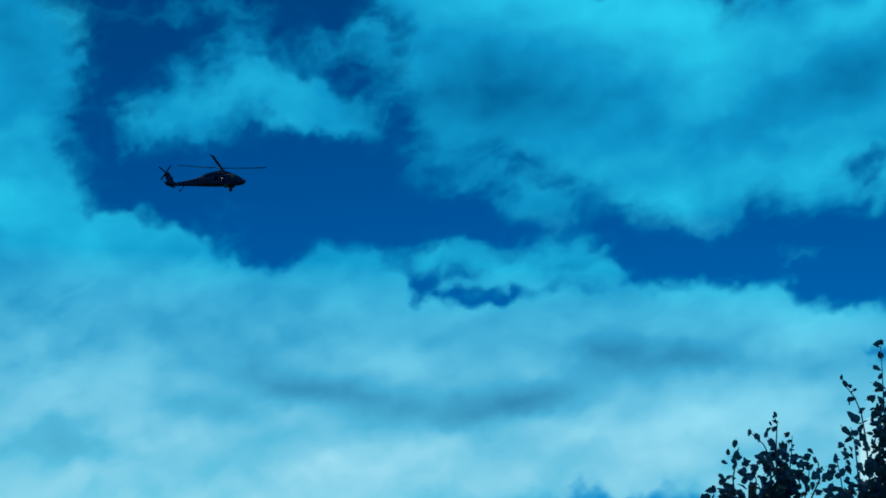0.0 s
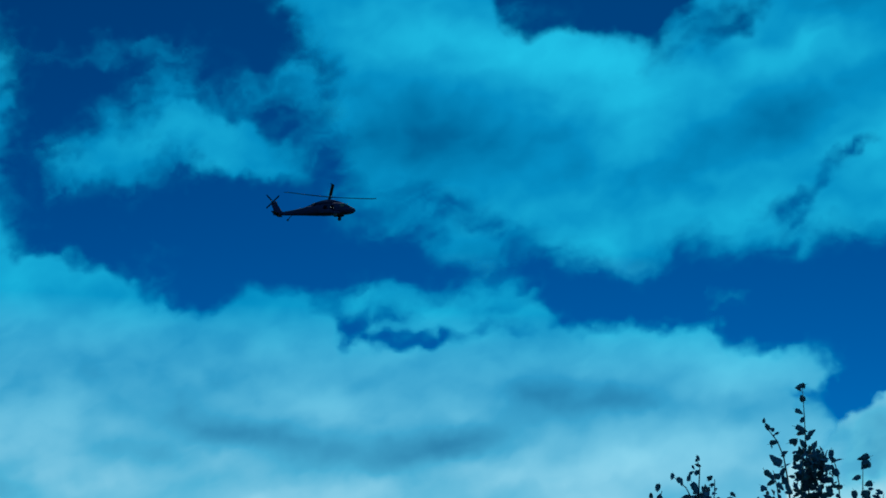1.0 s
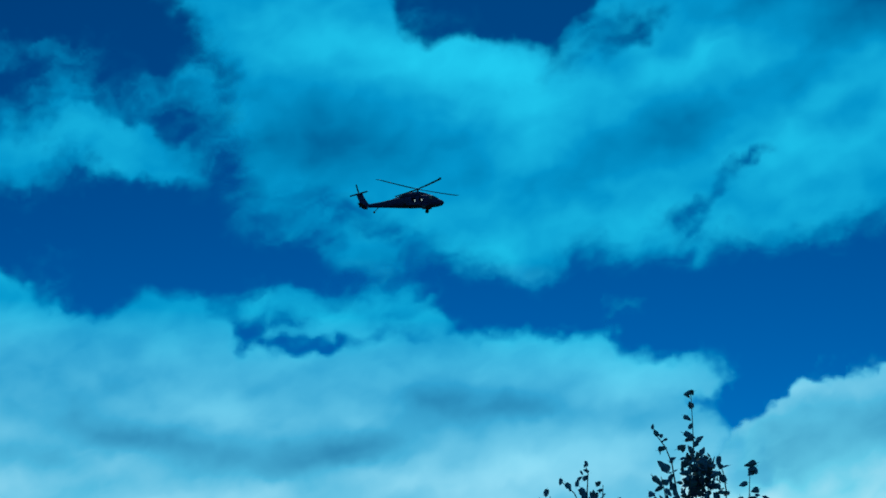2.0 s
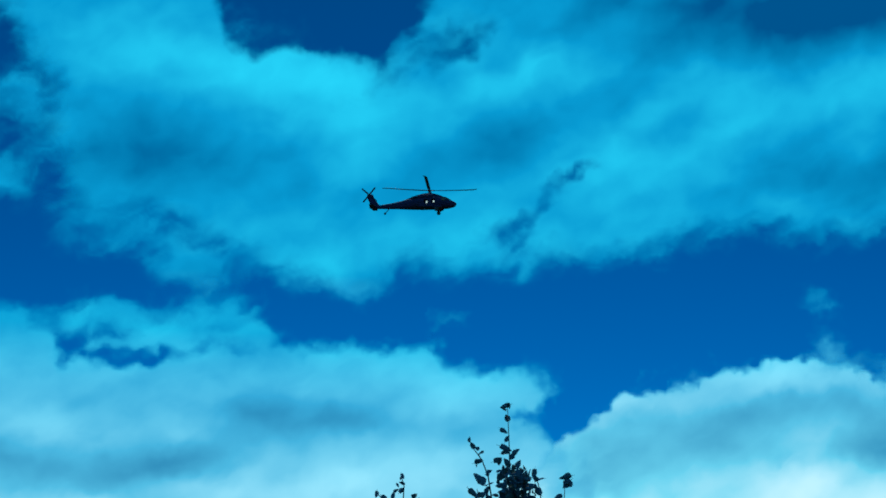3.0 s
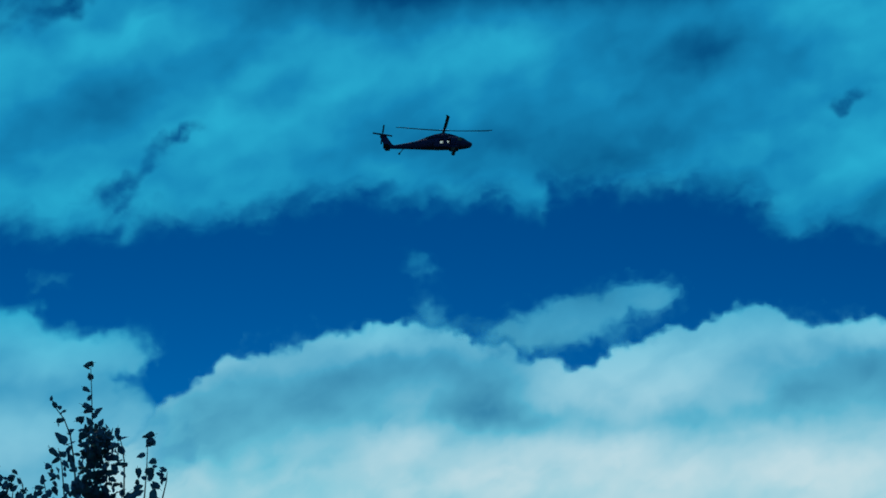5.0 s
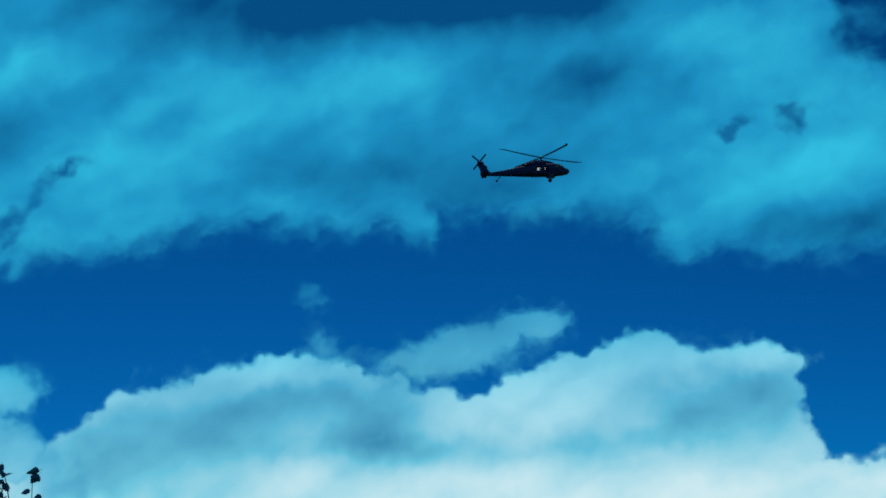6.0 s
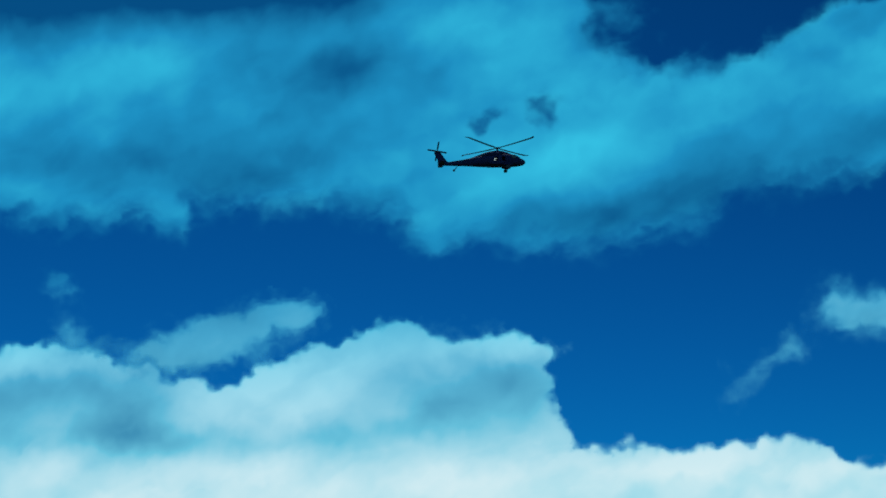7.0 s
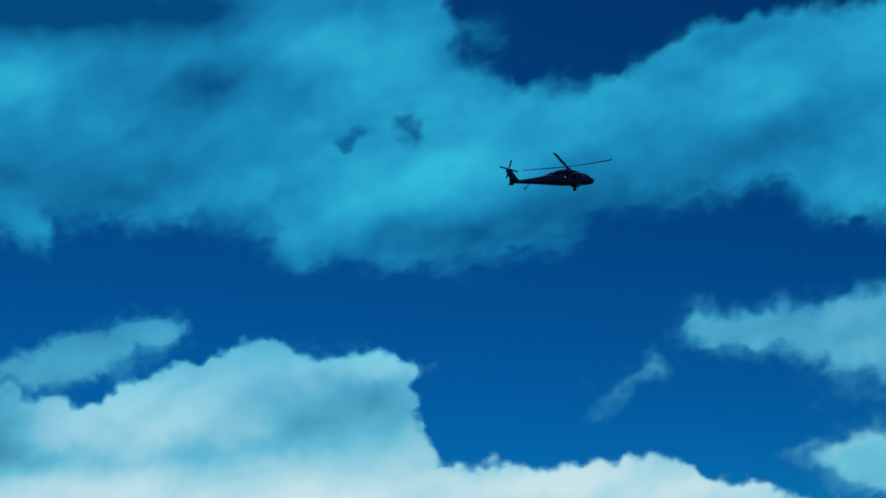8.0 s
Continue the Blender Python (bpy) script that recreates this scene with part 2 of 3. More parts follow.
def clouds():
    cloud("cloud_bank", "broad pale bank of layered cloud low in the sky", (-25, 6, 3, 20), 11, 4300,
          top=((-25.92, 13.2), (-21.5, 13.2), (-20.4, 13.0), (-19.64, 12.7), (-18.51, 12.85), (-17.05, 12.45), (-15.56, 11.65), (-14.83, 11.52), (-13.71, 12.22), (-12.56, 12.39), (-11.66, 11.96), (-11.19, 11.1), (-9.01, 10.95), (-8.01, 11.27), (-6.58, 11.66), (-5.14, 11.81), (-3.7, 11.63), (-1.85, 11.72), (-0.99, 11.24), (0.39, 11.22), (0.97, 10.89), (1.14, 10.49), (1.6, 9.42), (3.24, 9.0), (6.02, 8.1)),
          soft=(0.42, 0.2), level=0.62, warp=0.34, ragged=0.34, curl=0.6, streak=(0.35, 0.7),
          puffs=(
        (-9.75, 11.3, 1.30, 0.31, 0, 0.2),
        (-9.76, 11.54, 1.01, 0.13, -12, 0.3),
        (-10.34, 11.59, 0.13, 0.57, 20, 0.25),
        (-9.03, 11.49, 0.14, 0.57, -20, 0.22),
        (-10.95, 12.24, 1.16, 0.37, -10, 0.6),
        (-9.34, 12.05, 1.02, 0.43, 15, 0.5),
        (-9.51, 12.54, 0.73, 0.23, 0, 0.35),
        (-7.9, 12.38, 1.02, 0.48, -20, 0.6),
        (-6.74, 12.34, 0.87, 0.48, 20, 0.6),
        (-6.08, 12.03, 0.73, 0.31, 35, 0.5),
        (-8.17, 11.59, 0.73, 0.34, 0, 0.45),
        (-7.3, 11.83, 1.16, 0.34, 0, 0.4),
        (0.54, 10.63, 1.01, 0.57, 0, 0.5),
        (-16.74, 12.12, 1.31, 0.57, -30, 0.4)) + (
        (-21.83, 17.08, 1.5, 1.72, -5, 1.1),
        (-21.84, 14.71, 1.41, 1.72, -5, 1.1),
        (-20.93, 13.11, 1.25, 1, 15, 1),
        (-20.25, 16.24, 0.52, 1, -5, 0.3),
        (1.26, 9.7, 0.65, 0.26, 14, 0.45),
        (1.83, 9.51, 0.51, 0.17, -1, 0.35),
        (-9.73, 11.76, 1.61, 0.64, -2, 0.32),
        (0.98, 9.56, 0.73, 0.31, 19, 0.4),
        (1.55, 9.29, 0.58, 0.21, 0, 0.3),),
          holes=(
        (0.58, 10.04, 0.72, 0.26, 0, -0.7),
        (-10.33, 11.33, 0.72, 0.31, 10, -0.2),
        (-8.95, 11.24, 0.87, 0.31, 0, -0.25),
        (-11.14, 11.55, 0.43, 0.31, 0, -0.15),
        (-9.89, 11.11, 0.87, 0.11, 5, -0.2),
        (-9.91, 11.74, 0.58, 0.23, 0, -0.12),
        (-5.44, 6.09, 3.17, 0.46, -2, -0.9),
        (-20.61, 10.59, 1.59, 0.64, 25, -0.3),
        (-20.62, 8.84, 0.86, 0.50, 0, -0.25),
        (1.64, 9.5, 0.72, 0.85, 30, -0.5),
        (1.4, 9.79, 0.86, 0.43, 0, -0.5)),
          lights=(
        (-13.51, 8.76, 1.95, 0.43, 7, -0.6),
        (-16.19, 8.18, 1.3, 0.31, 2, -0.3),
        (-4.65, 9.84, 2.9, 0.4, 2, -0.34),
        (-8.63, 8.6, 2.32, 0.43, -10, -0.48),
        (-2.25, 10.93, 2.92, 0.57, 4, 0.22),
        (-11.54, 9.55, 2.03, 0.43, 17, 0.15),
        (-18.51, 6.96, 1.73, 0.29, 2, -0.2),
        (-13.55, 6.78, 4.32, 0.57, -2, 0.12),
        (-20.45, 10.48, 1.31, 0.57, 16, -0.2),
        (-21.13, 13.79, 1.03, 1.72, -5, 0.1),
        (-13.06, 11.19, 2.63, 0.57, -3, 0.12),
        (-21.4, 17.12, 1.05, 1.29, -5, -0.3),
        (-2.93, 8.53, 2.17, 0.72, -6, 0.12),
        (-7.24, 10.27, 2.18, 0.43, -9, 0.15),
        (-3.66, 8.37, 3.76, 0.86, -1, 0.3),) + (
        (0.09, 10.7, 1.17, 0.43, -1, 0.15),
        (-2.36, 11.56, 2.34, 0.43, 8, 0.15),
        (0.4, 9.72, 1.74, 0.43, -1, -0.12),), white=(12.0, 3.0))
    cloud("cumulus_bank", "bright billowing cumulus with a sharp crest", (0, 36, 3, 12.4), 23, 3950,
          top=((0.84, 8.51), (1.55, 9.39), (2.4, 9.76), (2.76, 10.11), (2.98, 10.46), (3.15, 10.72), (3.37, 10.58), (3.83, 10.51), (4.41, 10.75), (5.56, 11.15), (7.01, 11.42), (8.17, 11.32), (9.32, 11.03), (10.6, 10.66), (11.74, 10.4), (12.4, 10.32), (12.96, 10.8), (14.28, 11.2), (15.46, 11.5), (17.06, 11.64), (17.9, 11.14), (19.78, 11.13), (20.4, 10.83), (20.62, 10.46), (20.73, 8.69), (21.13, 8.17), (22.13, 8.29), (23.78, 7.89), (24.79, 8.19), (27.0, 8.04), (27.53, 7.63), (28.75, 7.15), (31.96, 6.18)),
          soft=(0.2, 0.2), level=0.77, warp=0.26, ragged=0.6, curl=1.1, streak=(0.4, 0.7),
          puffs=(
        (20.58, 10.68, 0.32, 0.23, 4, 0.4),
        (17.16, 10.9, 1.75, 0.64, -6, 0.3),
        (7.01, 10.47, 2.91, 0.72, 0, 0.4),),
          holes=(
        (20.88, 9.53, 0.32, 0.72, 4, -0.8),
        (1.57, 8.54, 0.72, 1, -30, -0.5),),
          lights=(
        (7.44, 11.04, 3.5, 0.31, 5, 0.22),
        (6.14, 10.05, 3.05, 0.69, -10, -0.5),
        (9.8, 9.54, 0.87, 0.54, 1, -0.42),
        (4.13, 9.76, 1.02, 0.57, -30, 0.05),
        (2.7, 8.76, 1.88, 1.14, -30, -0.3),
        (4, 7.92, 2.89, 1.29, 0, -0.16),
        (12.74, 10.27, 1.6, 0.43, -23, 0.2),
        (7, 7.51, 3.61, 0.57, 0, 0.1),
        (16.88, 11.06, 2.19, 0.57, -11, 0.22),
        (13.48, 9.54, 2.18, 0.57, -17, 0.18),
        (19.42, 10.12, 1.45, 0.54, 14, -0.46),
        (17.51, 9.6, 1.6, 0.79, 33, -0.46),
        (7.77, 9.13, 2.9, 0.36, 2, -0.28),
        (12.17, 8.92, 2.46, 0.4, 3, -0.38),
        (15.04, 9.03, 1.74, 0.57, 3, -0.25),) + (
        (15.55, 7.88, 7.22, 0.64, 3, 0.24),
        (19.76, 10.95, 1.46, 0.29, 4, 0.15),
        (23.34, 7.67, 3.61, 0.36, 4, 0.2),), white=(12.6, 7.3))
    cloud("cloud_layer", "long blue-grey cloud layer with a ragged underside", (-15, 37, 12.3, 23), 37, 3400,
          top=((-14.76, 21.96), (-10.28, 21.88), (-8.42, 21.01), (-7.53, 19.43), (-6.54, 18.95), (-5.34, 18.95), (-3.24, 18.93), (-2.88, 19.5), (-1.18, 21.21), (1.82, 22.45), (8.53, 21.63), (14.5, 21.42), (20.25, 21.26), (21.73, 20.87), (22.43, 18.42), (23.68, 17.44), (25.75, 17.54), (27.41, 18.07), (28.67, 18.86), (29.55, 18.81), (31.04, 18.95), (33.45, 18.69), (36.72, 18.29)),
          bottom=((-14.21, 21.28), (-12.91, 19.4), (-12.04, 16.91), (-10.92, 14.95), (-9.59, 14.74), (-7.67, 14.05), (-5.46, 13.7), (-3.7, 13.25), (-2.54, 13.91), (0.38, 13.74), (1.83, 14.24), (3.99, 14.3), (4.67, 14.89), (7.17, 14.76), (9.05, 14.72), (10.08, 14.88), (11.01, 14.57), (11.4, 15.18), (12.43, 15.17), (13.74, 14.94), (15.65, 14.85), (16.8, 14.42), (17.52, 13.72), (18.23, 13.85), (19.68, 13.69), (21.69, 13.36), (23.15, 13.57), (24.61, 13.82), (25.23, 14.28), (26.98, 14.58), (28.23, 14.64), (29.99, 14.82), (31.2, 14.05), (32.83, 13.63), (36.04, 13.26)),
          soft=(0.45, 0.95), level=0.56, curl=0.5, warp=0.36, ragged=0.28, streak=(0.4, 0.6),
          puffs=(
        (-9.88, 14.45, 2.20, 0.57, 20, 0.35),
        (-7.95, 13.68, 0.73, 0.57, 0, 0.3),
        (-3.71, 13.53, 0.44, 0.57, 0, 0.4),
        (0.59, 13.74, 0.37, 0.43, 0, 0.35),
        (-8.97, 19.86, 2.72, 0.85, 10, 0.5),
        (-3.75, 13.56, 0.58, 0.50, 0, 0.4),
        (0.56, 13.83, 0.37, 0.43, 0, 0.3),
        (10.94, 14.55, 0.73, 0.57, 20, 0.2),
        (17.8, 13.7, 0.44, 0.50, 0, 0.5),
        (10.83, 14.44, 0.73, 0.36, 0, 0.15),
        (21.7, 18.62, 0.75, 0.85, 0, 0.4),
        (23.17, 18.36, 0.75, 0.71, 0, 0.55),
        (24.07, 18.57, 0.60, 0.57, 0, 0.35),
        (24.44, 17.69, 0.89, 0.28, -25, 0.4),
        (22.93, 19.09, 0.90, 0.43, 0, 0.4),
        (31.65, 14.21, 0.73, 0.57, 0, 0.4),
        (-8.08, 13.51, 0.73, 0.64, 0, 0.45),
        (-8.54, 14.06, 1.03, 0.43, 10, 0.2),
        (-10.88, 13.98, 0.73, 0.36, 0, 0.25)),
          holes=(
        (1.91, 16.13, 0.6, 0.21, -24, -0.8),
        (1.26, 15.5, 0.5, 0.43, -59, -0.5),
        (0.6, 14.79, 0.68, 0.31, -34, -0.62),
        (0.46, 14.15, 0.37, 0.57, 0, -0.4),
        (-0.13, 14.79, 0.67, 0.31, -20, -0.5),
        (-2.18, 19.15, 2.27, 0.72, -34, -0.52),
        (-3.1, 19.91, 1.37, 0.57, -1, -0.35),
        (-0.84, 19.49, 1.06, 0.34, -33, -0.5),
        (20.8, 16.83, 0.63, 0.43, -10, -0.75),
        (19.34, 16.7, 0.48, 0.31, -5, -0.8),
        (22.83, 18.14, 1.36, 0.79, 5, -0.5),
        (24.06, 18.73, 0.76, 0.57, 6, -0.3),
        (-12.73, 15.98, 0.74, 1.56, 10, -0.45),
        (-8.43, 14.8, 1.76, 0.57, 15, -0.45),
        (-11.94, 17.9, 0.75, 0.85, -20, -0.5),),
          lights=(
        (-6.35, 18.42, 3.02, 0.72, 3, 0.35),
        (-3.34, 17.51, 1.65, 0.86, 9, 0.25),
        (-9.38, 16.45, 1.94, 1.14, -3, -0.22),
        (-5.51, 15.61, 2.23, 0.72, -2, 0.05),
        (-10.51, 18.36, 1.51, 1, -3, 0.12),
        (-1.97, 15.69, 2.23, 1, -1, 0.08),
        (0.78, 18.49, 2.26, 0.64, -16, 0.3),
        (-0.35, 16.77, 2.54, 0.86, -21, -0.3),
        (6.29, 17.28, 4.2, 0.72, -19, 0.2),
        (10.45, 18.22, 1.81, 0.72, 2, 0.12),
        (9.24, 16.27, 2.24, 0.72, -13, -0.1),
        (15.15, 18.33, 2.41, 1, -7, -0.24),
        (6.3, 19.37, 3.79, 0.46, 0, -0.24),
        (-1.03, 14.77, 1.78, 0.57, -2, 0.15),
        (2.92, 14.71, 2.07, 0.57, -10, 0.15),) + (
        (10.69, 14.97, 1.78, 0.57, 1, 0.12),
        (8.76, 20.21, 5.8, 0.79, 1, -0.68),
        (15.68, 18.09, 1.81, 0.64, 3, -0.3),
        (9.45, 18.31, 3.01, 0.64, -22, 0.14),
        (5.76, 16.39, 2.24, 0.72, -19, 0.05),
        (14.74, 19.97, 4.57, 0.57, 3, -0.35),
        (13.08, 16.51, 2.99, 0.72, -7, -0.17),
        (18.45, 19.19, 2.27, 0.72, -5, 0.25),
        (21.09, 18.57, 1.21, 0.86, 5, 0.2),
        (19.65, 15.29, 2.97, 0.86, -10, 0.2),
        (24.13, 16.33, 2.24, 0.86, -24, 0.14),
        (24.7, 14.73, 1.92, 0.64, -14, -0.35),
        (21.43, 13.73, 2.36, 0.5, 5, -0.15),
        (9.57, 17.2, 3, 1.29, -13, -0.14),
        (8.8, 15.39, 2.52, 0.64, 1, -0.14),) + (
        (25.53, 14.14, 2.51, 0.57, -5, -0.25),
        (21.73, 14.29, 2.07, 0.64, 4, -0.2),
        (12.31, 15.72, 3.27, 0.79, 2, -0.28),
        (23.23, 18.44, 1.51, 0.72, 4, -0.2),
        (28.41, 15.16, 2.22, 0.57, -14, -0.15),
        (20.36, 15.8, 1.93, 0.57, -11, 0.1),
        (27.56, 16.94, 1.8, 0.5, -18, 0.12),
        (18.48, 19.02, 1.36, 0.57, 3, 0.1),
        (11.08, 17.98, 1.81, 0.86, 1, 0.08),
        (30.67, 15.91, 3.27, 0.72, -8, -0.2),
        (31.93, 14.36, 1.18, 0.57, 7, 0.15),
        (-5.2, 16.26, 3.88, 1, -1, -0.12),
        (-3.71, 14.3, 2.95, 0.86, 0, 0.15),))
    cloud("cloud", "thin torn cloud patch beside the long layer", (-22, -9.5, 12.5, 21), 41, 3650,
          puffs=(
        (-17.79, 15.24, 1.26, 0.79, -4, 0.8),
        (-16.64, 15.53, 0.89, 0.86, -4, 0.5),
        (-15.07, 16.12, 1.64, 0.79, 6, 0.85),
        (-13.58, 15.85, 1.34, 0.57, 21, 0.8),
        (-15.87, 17.27, 0.9, 0.72, -3, 0.5),
        (-13.52, 17.41, 1.05, 0.5, -12, 0.55),
        (-12.49, 17.6, 0.6, 0.86, -2, 0.45),
        (-16.37, 18.15, 1.51, 0.36, -4, 0.45),
        (-18.57, 18.06, 1.81, 0.26, -4, 0.35),
        (-17.43, 16.46, 0.6, 0.43, -4, 0.3),
        (-13.7, 15.3, 1.19, 0.31, 7, 0.5),
        (-11.86, 16.78, 0.75, 1.14, -2, 0.5),),
          lights=(
        (-17.65, 15.32, 1.34, 0.72, -4, 0.1),
        (-14.77, 16.07, 1.19, 0.57, 11, 0.2),
        (-13.05, 17.01, 0.9, 1.14, -3, -0.15),
        (-17.1, 18.1, 3.01, 0.36, -4, -0.3),), level=0.48, warp=0.4, ragged=0.32)
    cloud("cloud", "small wind-drawn cloud above the cumulus crest", (8, 16, 10, 13.5), 43, 3650,
          puffs=(
        (13.69, 11.71, 0.73, 0.43, -10, 0.42),
        (11.31, 11.38, 1.09, 0.43, -14, 0.58),
        (12.6, 11.61, 1.16, 0.48, -12, 0.7),
        (13.53, 11.92, 0.73, 0.28, -12, 0.45),
        (10.44, 11.08, 0.80, 0.31, -15, 0.4),
        (11.94, 10.97, 1.37, 0.31, -4, 0.36)) + (
        (10.76, 11.15, 0.88, 0.36, -9, 0.35),
        (12.06, 11.55, 1.61, 0.46, -11, 0.4),
        (13.92, 12, 0.66, 0.36, -8, 0.45),
        (12.61, 10.97, 1.31, 0.29, -4, 0.3),), level=0.5, warp=0.32, ragged=0.7)
    cloud("cloud", "faint shred of vapour in the blue gap", (6.5, 10.5, 10.6, 14), 47, 3650,
          puffs=(
        (7.98, 12.92, 0.35, 0.34, 0, 0.42),
        (8.32, 12.64, 0.23, 0.34, 20, 0.3),
        (8.5, 11.68, 0.35, 0.28, 30, 0.42),
        (9.15, 11.32, 0.87, 0.26, 0, 0.4)) + (
        (8.25, 12.81, 0.26, 0.31, 1, 0.12),
        (8.47, 12.17, 0.29, 0.36, 1, 0.1),
        (8.6, 11.6, 0.37, 0.36, 1, 0.2),), level=0.45, warp=0.3, ragged=0.6)
    cloud("cloud", "barely visible wisp of vapour", (-2, 3, 11.5, 13.5), 53, 3650,
          puffs=(
        (-1.31, 12.4, 0.58, 0.23, 0, 0.35),
        (-1.7, 12.15, 0.44, 0.14, 0, 0.2),
        (25.62, 10.09, 0.43, 0.20, 0, 0.25)), level=0.45, warp=0.3, ragged=0.6)
    cloud("cloud", "flat-bottomed pale cloud with a rounded end", (26.3, 38, 8, 13), 59, 3650,
          puffs=(
        (27.97, 11.31, 0.67, 0.51, 0, 1),
        (29.31, 11.14, 1.30, 0.45, -3, 1),
        (30.72, 11.04, 1.30, 0.54, -5, 1),
        (32.26, 10.91, 1.30, 0.74, -8, 1.1),
        (32.57, 9.97, 1.15, 0.51, 0, 0.45),
        (31.22, 10.43, 1.01, 0.31, 10, 0.35),
        (34.27, 10.27, 2.31, 1.28, 0, 1.1)), level=0.55, warp=0.3, ragged=0.4)
    cloud("cloud", "faint slanting streak of vapour", (23.5, 33, 8, 11.5), 61, 3650,
          puffs=(
        (26.43, 10.27, 0.64, 0.26, -30, 0.48),
        (25.67, 9.81, 0.79, 0.28, -45, 0.24),
        (24.97, 10.06, 0.20, 0.17, 0, 0.22),
        (25.13, 9.39, 0.58, 0.31, -30, 0.15),
        (31.36, 9.18, 1.01, 0.36, 0, 0.3)) + (
        (26.34, 10.24, 0.51, 0.26, -25, 0.15),
        (25.58, 9.73, 0.51, 0.29, -35, 0.05),), level=0.4, warp=0.3, ragged=0.5)
    cloud("cloud", "small bright puff of cumulus near the horizon", (28, 38, 6, 9.5), 67, 3650,
          puffs=(
        (31.4, 7.7, 0.69, 0.40, -5, 0.8),
        (32.24, 7.76, 1.00, 0.57, 0, 1),
        (32.26, 7.28, 1.29, 0.34, 0, 0.8),
        (30.04, 7.98, 0.52, 0.17, -20, 0.4),
        (30.56, 7.69, 0.52, 0.20, 0, 0.4),
        (33.36, 7.31, 1.72, 0.99, 0, 1)), level=0.55, warp=0.25, ragged=0.4)

    # unseen glowing clouds round the remaining sky, added to brighten helicopter and leaves
    for start in (42, 132, 222):
        cloud("cloud", "added glowing cloud deck out of view that brightens the near sides", (start, start + 90, 5, 74), 71 + start, 3900,
              top=((start - 5, 73), (start + 95, 73)), soft=(2.0, 2.0), level=0.6, warp=0.5, ragged=0.4, white=(40.0, 5.0), cell=0.7,
              holes=((start + 20, 30, 14, 5, -10, -0.9), (start + 62, 44, 16, 7, 12, -0.9), (start + 50, 17, 12, 3, 0, -0.8)))


clouds()


# ---------------------------------------------------------------- helicopter
def loft(stations, sides=20, power=2.6, skip=None, caps=True):
    """A hull from rings across x: (x, bottom, top, half width, middle y)."""
    bm = bmesh.new()
    rings = []
    for x, lo, hi, half, mid in stations:
        ring = []
        for k in range(sides):
            a = 2 * math.pi * k / sides
            c, s = math.cos(a), math.sin(a)
            ring.append(bm.verts.new((x, mid + half * math.copysign(abs(c) ** (2 / power), c),
                                      (lo + hi) / 2 + (hi - lo) / 2 * math.copysign(abs(s) ** (2 / power), s))))
        rings.append(ring)
    for i, (a, b) in enumerate(zip(rings, rings[1:])):
        for k in range(sides):
            if skip and skip(i, k):
                continue
            bm.faces.new((a[k], a[(k + 1) % sides], b[(k + 1) % sides], b[k]))
    if caps:
        bm.faces.new(rings[0][::-1])
        bm.faces.new(rings[-1])
    bmesh.ops.recalc_face_normals(bm, faces=bm.faces)
    return bm


def tube(points, radius, sides=8, taper=1.0):
    """A round bar along the points."""
    bm = bmesh.new()
    pts = [Vector(p) for p in points]
    rings = []
    for i, p in enumerate(pts):
        d = (pts[min(i + 1, len(pts) - 1)] - pts[max(i - 1, 0)]).normalized()
        side = d.cross(Vector((0.31, 0.9, 0.2))).normalized()
        up = d.cross(side)
        r = radius * (1 + (taper - 1) * i / max(1, len(pts) - 1))
        rings.append([bm.verts.new(p + r * (math.cos(2 * math.pi * k / sides) * side + math.sin(2 * math.pi * k / sides) * up)) for k in range(sides)])
    for a, b in zip(rings, rings[1:]):
        for k in range(sides):
            bm.faces.new((a[k], a[(k + 1) % sides], b[(k + 1) % sides], b[k]))
    bm.faces.new(rings[0][::-1])
    bm.faces.new(rings[-1])
    bmesh.ops.recalc_face_normals(bm, faces=bm.faces)
    return bm


def slab(outline, thick, axis="y", offset=0.0):
    """A flat plate with rounded rim from an outline in x, z (axis y) or x, y (axis z)."""
    bm = bmesh.new()
    def at(u, v, w):
        return (u, offset + w, v) if axis == "y" else (u, v, offset + w)
    cu = sum(p[0] for p in outline) / len(outline)
    cv = sum(p[1] for p in outline) / len(outline)
    layers = []
    for w, shrink in ((-thick / 2, 0.9), (-thick / 4, 1.0), (thick / 4, 1.0), (thick / 2, 0.9)):
        layers.append([bm.verts.new(at(cu + (u - cu) * shrink, cv + (v - cv) * shrink, w)) for u, v in outline])
    n = len(outline)
    for a, b in zip(layers, layers[1:]):
        for k in range(n):
            bm.faces.new((a[k], a[(k + 1) % n], b[(k + 1) % n], b[k]))
    bm.faces.new(layers[0][::-1])
    bm.faces.new(layers[-1])
    bmesh.ops.recalc_face_normals(bm, faces=bm.faces)
    return bm


